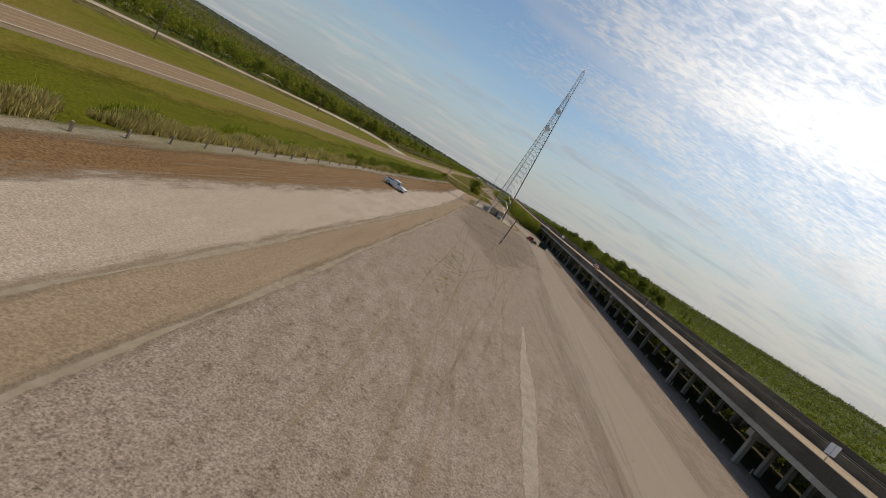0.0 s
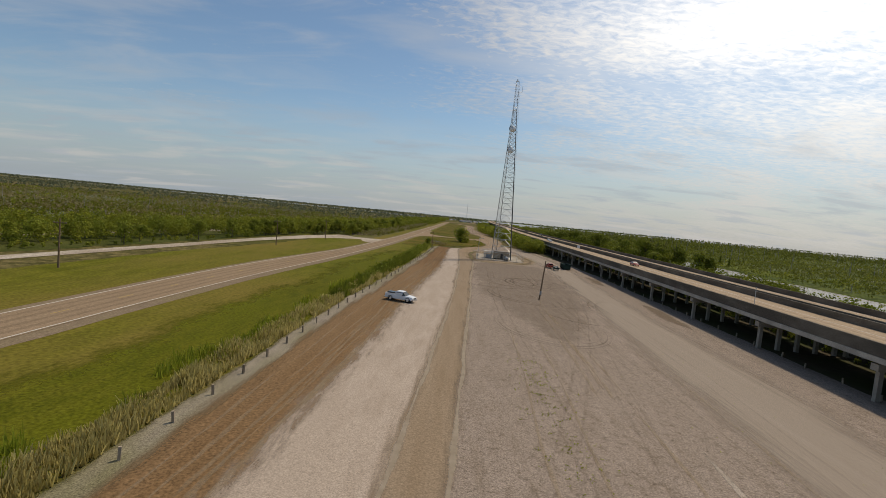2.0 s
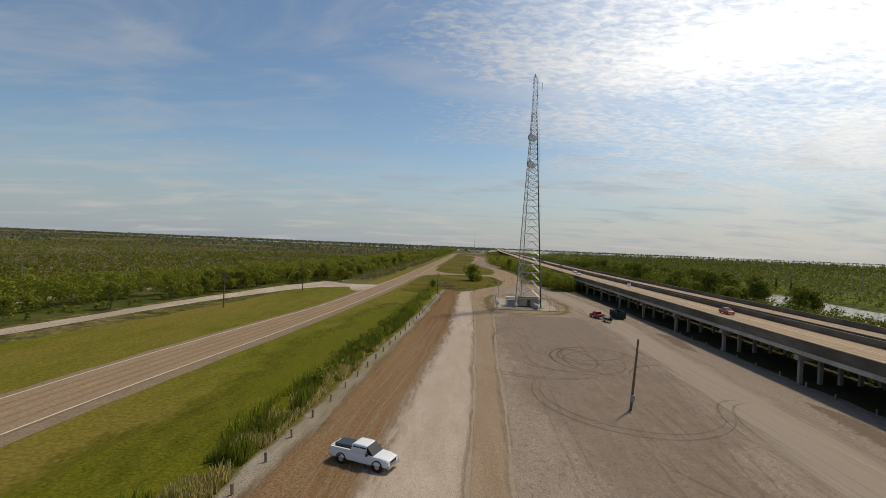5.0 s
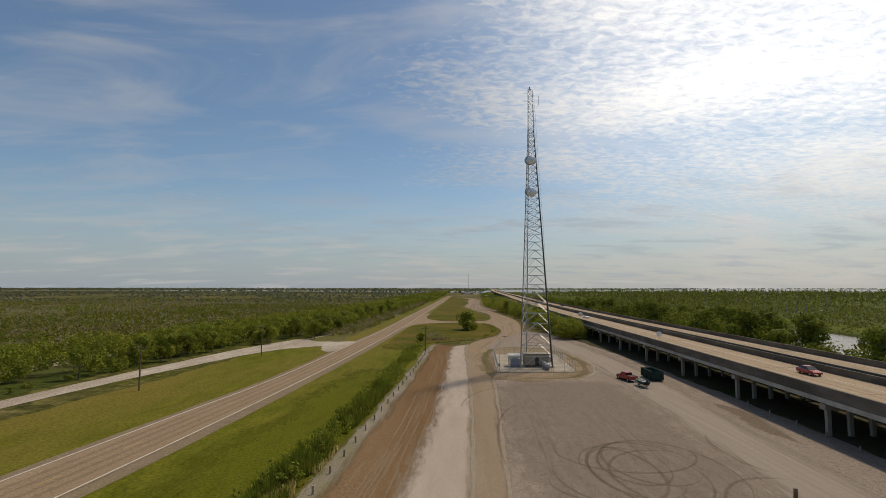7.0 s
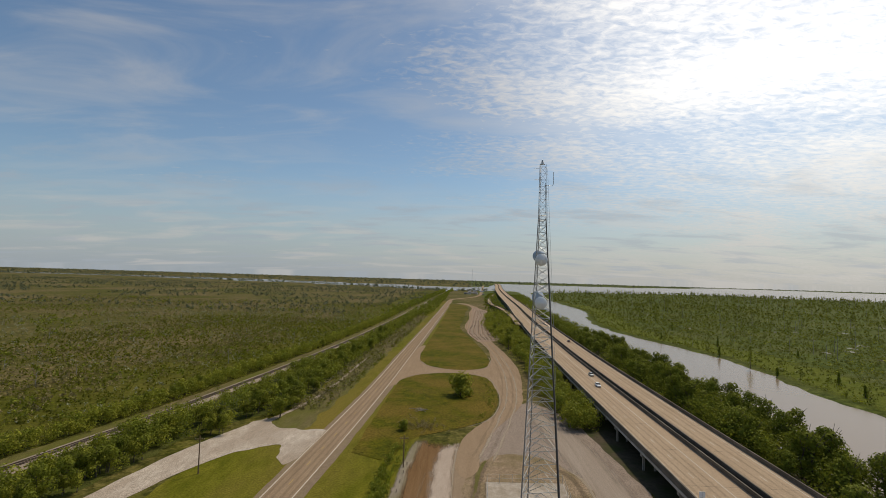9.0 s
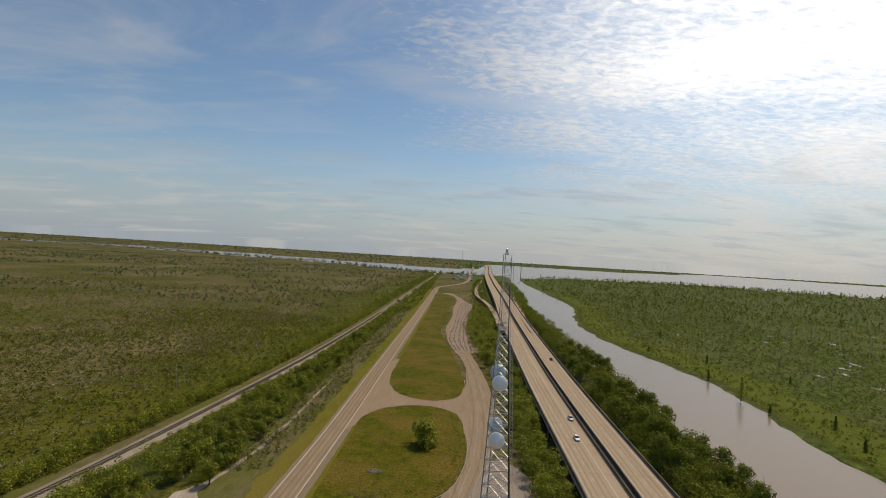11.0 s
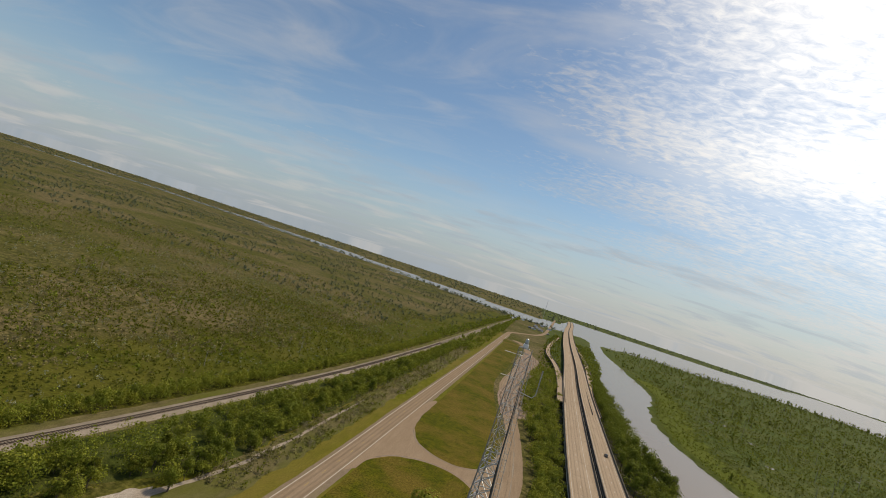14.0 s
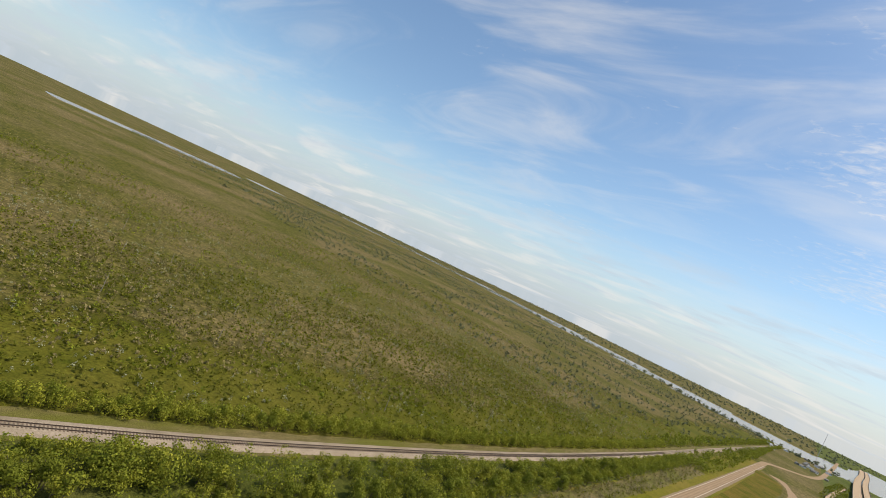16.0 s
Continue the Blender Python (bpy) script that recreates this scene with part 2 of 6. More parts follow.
M_CHURN = mat("churned_pink_soil", (0.215, 0.150, 0.102), (0.355, 0.268, 0.200), 0.3, 0.95, 0.1, (0.27, 0.195, 0.14), 0.05, stretch=(1, 0.35, 1), fine=0.95, grit=4.0)
M_WEAR = mat("worn_asphalt", (0.150, 0.112, 0.074), (0.185, 0.142, 0.096), 0.6, 0.9, ragged=0.15)
M_ROAD = mat("road_surface", (0.256, 0.182, 0.115), (0.310, 0.226, 0.147), 0.5, 0.9, 0.004, (0.270, 0.193, 0.121), 0.04, stretch=(1, 0.12, 1), fine=0.4)
M_SHOULDER = mat("shoulder_asphalt", (0.191, 0.142, 0.094), (0.249, 0.187, 0.126), 0.5, 0.9, 0.004, (0.220, 0.170, 0.102), 0.1, fine=0.5)
M_LINE = mat("white_line", (0.50, 0.46, 0.39), (0.60, 0.56, 0.49), 2.0, 0.8)
M_YELLOW = mat("yellow_line", (0.40, 0.28, 0.08), (0.46, 0.33, 0.11), 2.0, 0.8)
M_DECK = mat("deck_concrete", (0.353, 0.265, 0.176), (0.418, 0.319, 0.220), 0.4, 0.9, 0.003, (0.378, 0.285, 0.194), 0.05, stretch=(1, 0.1, 1), fine=0.4)
M_CONC = mat("weathered_concrete", (0.30, 0.27, 0.225), (0.38, 0.34, 0.285), 1.2, 0.9, 0.01, (0.24, 0.215, 0.18), 0.3, fine=0.3)
M_FASCIA = mat("pale_edge_concrete", (0.40, 0.37, 0.32), (0.50, 0.46, 0.40), 1.2, 0.9, 0.01, (0.34, 0.31, 0.265), 0.2, fine=0.3)
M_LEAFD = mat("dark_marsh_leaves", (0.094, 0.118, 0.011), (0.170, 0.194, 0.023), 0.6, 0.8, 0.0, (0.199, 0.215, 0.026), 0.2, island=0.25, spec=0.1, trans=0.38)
# green marsh leaves, lightened and greyed to paint in haze over the east bank
M_LEAFE = mat("hazed_green_marsh_leaves", (0.118, 0.132, 0.024), (0.182, 0.188, 0.046), 0.4, 0.8, 0.0, (0.158, 0.174, 0.022), 0.02, island=0.42, spec=0.1, trans=0.42)
# far leaves: distance haze mixed into the colour as grey
M_FARLEAF = mat("hazy_far_leaves", (0.125, 0.142, 0.083), (0.169, 0.182, 0.110), 0.05, 0.9, island=0.2, trans=0.3)
# stained concrete; on the inner girders its dark tone stands in for shade
M_DARKCONC = mat("stained_shaded_concrete", (0.085, 0.074, 0.062), (0.13, 0.115, 0.096), 1.0, 0.9, 0.01, (0.075, 0.068, 0.058), 0.3)
# soil colour darkened to carry the shade below the bridge
M_SHADESOIL = mat("shade_dark_soil", (0.060, 0.049, 0.032), (0.095, 0.078, 0.050), 0.6, 0.95, 0.05, (0.05, 0.058, 0.02), 0.1)
M_BALLAST = mat("rail_ballast", (0.270, 0.218, 0.160), (0.355, 0.295, 0.230), 1.5, 0.95, 0.05, (0.235, 0.192, 0.135), 0.07, fine=0.5)
M_RAIL = plain("rail_steel", (0.10, 0.075, 0.06), 0.5, 0.7)
M_TIE = mat("timber_tie", (0.115, 0.086, 0.064), (0.165, 0.128, 0.098), 1.0, 0.9, each=0.2)
M_WOOD = mat("grey_timber", (0.26, 0.21, 0.155), (0.38, 0.315, 0.24), 2.0, 0.9, 0.01, each=0.25)
M_BARK = mat("bark", (0.09, 0.072, 0.052), (0.15, 0.125, 0.095), 3.0, 0.95, 0.02)
M_PADSOIL = mat("trampled_soil", (0.224, 0.162, 0.101), (0.325, 0.245, 0.165), 0.6, 0.95, 0.04, (0.195, 0.150, 0.079), 0.12, fine=0.8, grit=5.0)
M_PADGRAVEL = mat("pad_gravel", (0.345, 0.296, 0.237), (0.460, 0.401, 0.330), 0.9, 0.95, 0.02, (0.310, 0.260, 0.198), 0.25, fine=0.6)
M_RAILSIDE = mat("railside_weeds", (0.100, 0.088, 0.032), (0.175, 0.142, 0.066), 0.5, 0.95, 0.05, (0.110, 0.112, 0.022), 0.06, stretch=(1, 0.3, 1), fine=0.8)
M_GREEN_R = mat("lush_marsh_grass", (0.052, 0.062, 0.004), (0.102, 0.103, 0.011), 0.2, 0.95, 0.2, (0.116, 0.108, 0.016), 0.02, fine=0.6, grit=4.5, ragged=0.9)
# green undergrowth, its colour darkened to stand in for shade between trees
M_UNDER = mat("undergrowth", (0.036, 0.048, 0.008), (0.078, 0.090, 0.016), 0.5, 0.95, 0.2, (0.085, 0.089, 0.022), 0.05, fine=0.8)
M_DEAD = mat("dead_wood", (0.26, 0.235, 0.20), (0.36, 0.33, 0.29), 2.0, 0.9)
M_LEAF = mat("leaves", (0.108, 0.137, 0.012), (0.204, 0.227, 0.024), 0.7, 0.75, 0.0, (0.233, 0.250, 0.027), 0.22, island=0.36, spec=0.15, trans=0.38)
M_LEAF2 = mat("yellow_green_leaves", (0.154, 0.177, 0.013), (0.256, 0.268, 0.028), 0.7, 0.75, 0.0, (0.298, 0.296, 0.033), 0.22, island=0.36, spec=0.15, trans=0.38)
M_LEAF3 = mat("olive_leaves", (0.119, 0.134, 0.009), (0.170, 0.177, 0.020), 0.4, 0.8, 0.0, (0.162, 0.160, 0.027), 0.02, island=0.42, spec=0.1, trans=0.42)
M_BRUSH = mat("grey_brush", (0.225, 0.188, 0.078), (0.305, 0.255, 0.128), 0.4, 0.9, island=0.35, trans=0.4)
M_RAILBRUSH = mat("olive_brown_brush", (0.175, 0.156, 0.055), (0.265, 0.232, 0.110), 0.4, 0.9, 0.0, (0.290, 0.255, 0.140), 0.1, island=0.3, trans=0.4)
M_BLEACH = mat("bleached_twigs", (0.292, 0.304, 0.204), (0.387, 0.396, 0.276), 0.4, 0.9, island=0.25, trans=0.3)
M_REED = mat("dry_reeds", (0.360, 0.300, 0.090), (0.470, 0.400, 0.165), 0.6, 0.9, island=0.35, trans=0.62)
M_REEDG = mat("green_reeds", (0.185, 0.225, 0.018), (0.260, 0.275, 0.032), 0.6, 0.9, island=0.35, trans=0.62)
M_STEEL = mat("galvanised_steel", (0.42, 0.42, 0.41), (0.55, 0.55, 0.53), 2.0, 0.45, metal=0.6)
M_DISH = plain("dish_white", (0.84, 0.84, 0.82), 0.4)
M_DISHBACK = plain("dish_blue_grey", (0.42, 0.52, 0.64), 0.45)
M_BLACK = plain("black_rubber", (0.02, 0.02, 0.02), 0.7)
M_GLASS = plain("dark_glass", (0.015, 0.018, 0.02), 0.06)


def water_material():
    m = bpy.data.materials.new("water")
    m.use_nodes = True
    nt = m.node_tree
    p = nt.nodes["Principled BSDF"]
    p.inputs["Base Color"].default_value = (0.20, 0.148, 0.098, 1)
    p.inputs["Roughness"].default_value = 0.2
    p.inputs["IOR"].default_value = 1.33
    co = nt.nodes.new("ShaderNodeTexCoord")
    n = nt.nodes.new("ShaderNodeTexNoise")
    n.inputs["Scale"].default_value, n.inputs["Detail"].default_value = 0.35, 4
    b = nt.nodes.new("ShaderNodeBump")
    b.inputs["Strength"].default_value, b.inputs["Distance"].default_value = 0.35, 0.05
    nt.links.new(co.outputs["Object"], n.inputs["Vector"])
    nt.links.new(n.outputs["Fac"], b.inputs["Height"])
    nt.links.new(b.outputs[0], p.inputs["Normal"])
    return m


M_WATER = water_material()


# ---- mesh helpers ----
class Geo:
    """Collects vertices and faces of one mesh."""

    def __init__(self):
        self.v, self.f = [], []

    def box(self, x0, y0, z0, x1, y1, z1, m=None):
        n = len(self.v)
        pts = [(x, y, z) for z in (z0, z1) for y in (y0, y1) for x in (x0, x1)]
        self.v += [tuple(m @ Vector(q)) for q in pts] if m else pts
        self.f += [tuple(n + i for i in q) for q in ((0, 2, 3, 1), (4, 5, 7, 6), (0, 1, 5, 4), (2, 6, 7, 3), (0, 4, 6, 2), (1, 3, 7, 5))]
        return self

    def tube(self, a, b, r0, r1=None, n=6, caps=True):
        r1 = r0 if r1 is None else r1
        a, b = Vector(a), Vector(b)
        d = (b - a).normalized()
        u = d.orthogonal().normalized()
        w = d.cross(u)
        k = len(self.v)
        for p, r in ((a, r0), (b, r1)):
            for i in range(n):
                t = 2 * math.pi * i / n
                self.v.append(tuple(p + (u * math.cos(t) + w * math.sin(t)) * r))
        self.f += [(k + i, k + (i + 1) % n, k + n + (i + 1) % n, k + n + i) for i in range(n)]
        if caps:
            self.f += [tuple(k + n - 1 - i for i in range(n)), tuple(k + n + i for i in range(n))]
        return self

    def lathe(self, profile, n=20, m=None):
        """profile: (radius, z) from one end to the other."""
        k = len(self.v)
        for r, z in profile:
            for i in range(n):
                t = 2 * math.pi * i / n
                q = Vector((r * math.cos(t), r * math.sin(t), z))
                self.v.append(tuple(m @ q if m else q))
        for j in range(len(profile) - 1):
            self.f += [(k + j * n + i, k + j * n + (i + 1) % n, k + (j + 1) * n + (i + 1) % n, k + (j + 1) * n + i) for i in range(n)]
        return self

    def strip(self, left, right, z):
        k = len(self.v)
        n = len(left)
        for (x0, y0), (x1, y1) in zip(left, right):
            self.v += [(x0, y0, z), (x1, y1, z)]
        self.f += [(k + 2 * i, k + 2 * i + 1, k + 2 * i + 3, k + 2 * i + 2) for i in range(n - 1)]
        return self

    def loft(self, rings):
        """Closed rings of equal length, joined and capped."""
        k, n = len(self.v), len(rings[0])
        for r in rings:
            self.v += [tuple(q) for q in r]
        for j in range(len(rings) - 1):
            self.f += [(k + j * n + i, k + j * n + (i + 1) % n, k + (j + 1) * n + (i + 1) % n, k + (j + 1) * n + i) for i in range(n)]
        e = k + (len(rings) - 1) * n
        self.f += [tuple(k + n - 1 - i for i in range(n)), tuple(e + i for i in range(n))]
        return self

    def mesh(self, name, material, smooth=False):
        me = bpy.data.meshes.new(name)
        me.from_pydata(self.v, [], self.f)
        me.materials.append(material)
        if smooth:
            me.polygons.foreach_set("use_smooth", [True] * len(me.polygons))
        me.update()
        return me


def thing(name, label, category, group="", kind="", at=None):
    ob = new(name)
    ob.empty_display_size = 0.2
    if at is not None:
        ob.matrix_world = at
    return tagged(ob, label, category, group, kind)


def part(name, geo, material, parent, label="", smooth=False):
    ob = new(name, geo if isinstance(geo, bpy.types.Mesh) else geo.mesh(name, material, smooth))
    ob.parent = parent
    return tagged(ob, label)


def solo(name, geo, material, label, category, group="", kind="", smooth=False, at=None):
    ob = new(name, geo.mesh(name, material, smooth))
    if at is not None:
        ob.matrix_world = at
    return tagged(ob, label, category, group, kind)


def bevel(ob, w, n=2):
    md = ob.modifiers.new("bevel", "BEVEL")
    md.width, md.segments, md.limit_method = w, n, "ANGLE"
    return ob


def along(points, step=4.0, wobble=0.0, seed=0):
    """Points (x, y) of a smooth line at even steps, with an uneven edge."""
    p = np.array(points, float)
    d = np.r_[0, np.cumsum(np.hypot(*np.diff(p, axis=0).T))]
    n = max(2, int(d[-1] / step) + 1)
    s = np.linspace(0, d[-1], n)
    # Catmull-Rom tangents
    m = np.gradient(p, d, axis=0)
    i = np.clip(np.searchsorted(d, s, "right") - 1, 0, len(d) - 2)
    h = (d[i + 1] - d[i])[:, None]
    u = ((s - d[i]) / h[:, 0])[:, None]
    q = (2 * u**3 - 3 * u**2 + 1) * p[i] + (u**3 - 2 * u**2 + u) * h * m[i] + (-2 * u**3 + 3 * u**2) * p[i + 1] + (u**3 - u**2) * h * m[i + 1]
    if wobble:
        q[:, 0] += [wobble * (noise.noise((k * step * 0.12, seed, 0.3)) * 1.2 + 0.6 * noise.noise((k * step * 0.6, seed, 5.3))) for k in range(n)]
    return q


def at_y(points, y):
    p = np.array(points, float)
    return float(np.interp(y, p[:, 1], p[:, 0]))


def shifted(points, dx):
    """The line moved sideways by dx to its right."""
    p = np.array(points, float)
    t = np.gradient(p, axis=0)
    t /= np.hypot(*t.T)[:, None]
    return p + np.c_[t[:, 1], -t[:, 0]] * dx


def band(name, left, right, z, material, label, category, step=4.0, wob=(0.0, 0.0), kind="structure", fade=0.0):
    """A sheet of ground between two lines that both run north; fade: width of its ragged edge, in metres."""
    a, b = along(left, step, wob[0], 1.7), along(right, step, wob[1], 8.1)
    k = min(400, max(len(a), len(b)))
    pick = lambda q: np.c_[np.interp(np.linspace(0, 1, k), np.linspace(0, 1, len(q)), q[:, 0]), np.interp(np.linspace(0, 1, k), np.linspace(0, 1, len(q)), q[:, 1])]
    a, b = pick(a), pick(b)
    if not fade:
        return solo(name, Geo().strip(a.tolist(), b.tolist(), z), material, label, category, kind=kind)
    w = np.maximum(np.hypot(*(b - a).T), 1e-3)[:, None]
    u = np.minimum(fade / w, 0.5)
    d = b - a
    cols = [a - d * u * 0.5, a + d * np.minimum(u * 0.5, 0.48), b - d * np.minimum(u * 0.5, 0.48), b + d * u * 0.5]
    g = Geo()
    for row in zip(*cols):
        g.v += [(x, y, z) for x, y in row]
    g.f = [(4 * i + c, 4 * i + c + 1, 4 * i + c + 5, 4 * i + c + 4) for i in range(k - 1) for c in range(3)]
    ob = solo(name, g, material, label, category, kind=kind)
    ends = np.clip(np.minimum(np.arange(k), k - 1 - np.arange(k)) / 4, 0, 1)
    ob.data.attributes.new("edge", "FLOAT", "POINT").data.foreach_set("value", [e * v for e in ends for v in (0.0, 1.0, 1.0, 0.0)])
    return ob


def patch(name, outline, z, material, label, category, step=3.0, wob=0.3, kind="structure"):
    """A sheet of ground inside a closed line."""
    q = along([*outline, outline[0]], step)[:-1]
    g = Geo()
    g.v = [(x + wob * noise.noise((x * 0.2, y * 0.2, 1.0)), y + wob * noise.noise((x * 0.2, y * 0.2, 9.0)), z) for x, y in q]
    bm = bmesh.new()
    bm.faces.new([bm.verts.new(v) for v in g.v])
    bmesh.ops.triangulate(bm, faces=bm.faces[:])
    bmesh.ops.recalc_face_normals(bm, faces=bm.faces[:])
    for f in bm.faces:
        if f.normal.z < 0:
            f.normal_flip()
    me = bpy.data.meshes.new(name)
    bm.to_mesh(me)
    bm.free()
    me.materials.append(material)
    return tagged(new(name, me), label, category, kind=kind)


# ---- the plan: lines that run north ----
HWY_E = [(-50, -140), (-47.5, 0), (-46.5, 60), (-44.0, 110), (-39.5, 155), (-35.5, 205), (-31.8, 270), (-29.3, 335), (-27.0, 430), (-25.0, 520), (-20.5, 720), (-17.0, 900), (-13.5, 1080)]
HWY_W = [(-58, -140), (-56, 0), (-55.2, 60), (-53.0, 120), (-48.5, 158), (-44.0, 190), (-39.8, 262), (-37.0, 320), (-34.5, 430), (-32.3, 520), (-27.5, 720), (-24.0, 900), (-20.5, 1080)]
FENCE = [(-24, -140), (-22.2, 0), (-21.4, 30), (-20.5, 62), (-18.6, 104), (-17.0, 125), (-15.8, 145), (-14.0, 175), (-12.0, 215), (-10.6, 250), (-8.6, 270)]
DIRT_E = [(-22, -140), (-15.5, 0), (-13.6, 25), (-11.6, 52), (-9.6, 80), (-8.4, 112), (-5.2, 150), (-3.2, 200), (-2.0, 252), (-0.6, 266)]
WHITE_E = [(-14, -140), (-6.5, 0), (-4.8, 25), (-3.1, 56), (-1.4, 85), (-0.4, 106), (1.2, 150), (2.2, 200), (2.6, 252), (3.6, 268)]
TAN_E = [(-8, -140), (-2.0, 0), (-0.6, 25), (0.9, 56), (2.6, 90), (3.6, 110), (5.0, 145), (7.2, 187), (8.0, 215), (10.5, 250), (17.0, 285), (26.0, 310)]
DECK_W = [(46.0, -140), (48.0, 0), (50.5, 80), (52.3, 160), (53.6, 230), (54.6, 300), (56.4, 400), (61.0, 530), (67.5, 680), (77.0, 850), (94.0, 1235), (131.0, 1900), (176.0, 2500), (212.0, 3100)]
RAILS = [(-165, -140), (-150, 0), (-130, 120), (-112, 220), (-101, 280), (-92.5, 345), (-82.5, 440), (-72.5, 600), (-63, 850), (-52, 1150), (-30, 1700)]
RIVER_W = [(98, -400), (102, -100), (105, 100), (109, 250), (113, 310), (117, 412), (119, 520), (119, 610), (123, 840), (146, 990), (160, 1245), (190, 1600), (240, 2000)]
RIVER_E = [(162, -400), (165, -100), (168, 120), (173, 270), (178, 340), (185, 415), (188, 450), (180, 512), (166, 578), (160, 650), (171, 752), (203, 890), (211, 1110), (214, 1480), (270, 1980)]
WATER_Z = -0.9


# ---- ground and water ----
def inside(poly, x, y):
    c = np.zeros(x.shape, bool)
    n = len(poly)
    for i in range(n):
        (x0, y0), (x1, y1) = poly[i], poly[i - 1]
        if y0 == y1:
            continue
        hit_ = ((y0 > y) != (y1 > y)) & (x < (x1 - x0) * (y - y0) / (y1 - y0) + x0)
        c ^= hit_
    return c


def edge_distance(poly, x, y, closed=True):
    d = np.full(x.shape, 1e9)
    n = len(poly)
    for i in range(0 if closed else 1, n):
        (x0, y0), (x1, y1) = poly[i - 1], poly[i]
        ex, ey = x1 - x0, y1 - y0
        t = np.clip(((x - x0) * ex + (y - y0) * ey) / (ex * ex + ey * ey + 1e-9), 0, 1)
        d = np.minimum(d, np.hypot(x - x0 - t * ex, y - y0 - t * ey))
    return d


river_w, river_e = along(RIVER_W, 25), along(RIVER_E, 25)
RIVER = [tuple(q) for q in river_w] + [tuple(q) for q in river_e[::-1]]
LAKE_EAST = [(232, 1740), (275, 1790), (330, 1860), (411, 1945), (510, 1950), (720, 2070), (1030, 2110), (1600, 1900), (2600, 1650), (4880, 1100), (4880, 3300), (3900, 3900), (3000, 4350), (2300, 4560), (1750, 3900), (1350, 3560), (1000, 3420), (640, 3440), (260, 3455), (150, 2600), (140, 2300), (190, 1860)]
LAKE_WEST = [(240, 1980), (100, 1830), (-130, 1850), (-450, 2140), (-850, 2265), (-1500, 2500), (-2300, 2520), (-3000, 2300), (-3050, 2420), (-2300, 2720), (-1790, 2800), (-1135, 2720), (-570, 2480), (-185, 2330), (40, 2330), (180, 2400)]
FAR_WEST_WATER = [(-1900, 500), (-1880, 800), (-1960, 1150), (-2080, 1420), (-2150, 1400), (-2060, 1130), (-1990, 800), (-2000, 480)]


def axis(dense0, dense1, step, far, grow=1.16):
    a = list(np.arange(dense0, dense1 + 0.1, step))
    s, q = step, a[-1]
    while q < far:
        s = min(s * grow, 150)
        q += s
        a.append(min(q, far))
    s, q = step, a[0]
    while q > -far:
        s = min(s * grow, 150)
        q -= s
        a.insert(0, max(q, -far))
    return np.array(a)


def build_ground():
    X, Y = np.meshgrid(axis(84, 225, 4.0, 4880), axis(60, 1250, 7.0, 4880))
    depth = np.full(X.shape, 1e9)
    for poly in (RIVER, LAKE_EAST, LAKE_WEST, FAR_WEST_WATER):
        d = edge_distance(poly, X, Y)
        depth = np.minimum(depth, np.where(inside(poly, X, Y), -d, d))
    nz = np.array([[noise.noise((x * 0.035, y * 0.035, 0.0)) * 5 + noise.noise((x * 0.14, y * 0.14, 3.0)) * 2.5 for x, y in zip(r, s)] for r, s in zip(X, Y)])
    depth = np.where(np.abs(depth) < 1e8, depth + nz, depth)
    Z = np.clip(depth * 0.16 - 0.9, -3.0, 0.0)
    h, w = X.shape
    me = bpy.data.meshes.new("ground")
    v = np.c_[X.ravel(), Y.ravel(), Z.ravel()]
    i = np.arange(h * w).reshape(h, w)
    f = np.c_[i[:-1, :-1].ravel(), i[:-1, 1:].ravel(), i[1:, 1:].ravel(), i[1:, :-1].ravel()]
    me.from_pydata(v.tolist(), [], f.tolist())
    me.materials.append(M_MARSH)
    me.materials.append(M_MARSH_E)
    me.polygons.foreach_set("material_index", (X[:-1, :-1].ravel() > 60).astype(np.int32))
    me.polygons.foreach_set("use_smooth", [True] * len(me.polygons))
    tagged(new("ground", me), "flat marsh ground of olive and brown grass", "marsh", kind="structure")


build_ground()
solo("water", Geo().strip([(-4880, -4880), (-4880, 4880)], [(4880, -4880), (4880, 4880)], WATER_Z), M_WATER, "calm brown river and pale lake water", "water", kind="structure")

# verges, roads, tracks and the lot
SOIL = [((18.9, 119.6, 0.7, 5.0), -0.25), ((46, 110, 3, 30), 0.04), ((47, 165, 3, 26), 0.04)]
road_e, road_w = shifted(HWY_E, 2.6), shifted(HWY_W, -1.6)
band("grass_verge", shifted(HWY_E, 2.0), FENCE, 0.03, M_GRASS, "green and yellowing grass verge beside the road", "grass", wob=(0.2, 0.4))
band("grass_strip", shifted(HWY_W, -26), shifted(HWY_W, -1.0), 0.03, M_GRASS, "mown grass strip between road and gravel lane", "grass", wob=(1.0, 0.2))
band("lush_verge", shifted(FENCE[:-2], -15.0), shifted(FENCE[:-2], -1.2), 0.034, M_VERGE_R, "lush green grass along the roadside ditch", "grass", 3.0, (2.5, 0.6), fade=9.0)
band("river_bank_grass", shifted(RIVER_E[3:-2], 7.0), shifted(RIVER_E[3:-2], 44.0), 0.03, M_BANK_R, "bright green marsh grass along the river", "marsh", 6.0, (2.0, 14.0), fade=16.0)
band("gravel_margin", shifted(FENCE, -0.6), shifted(FENCE, 2.6), 0.036, M_MARGIN_R, "strip of grey gravel along the timber posts", "gravel", 2.0, (0.4, 0.4), fade=1.3)
band("dirt_strip", shifted(FENCE, 1.9), shifted(DIRT_E, 2.5), 0.042, M_DIRT_R, "bare brown dirt strip with wheel scrapes", "dirt", 2.0, (0.4, 0.2), fade=2.6)
band("white_gravel_strip", DIRT_E, shifted(WHITE_E, 1.5), 0.052, M_WHITE_R, "pale limestone gravel strip", "gravel", 2.0, (0.4, 0.2), fade=3.8)
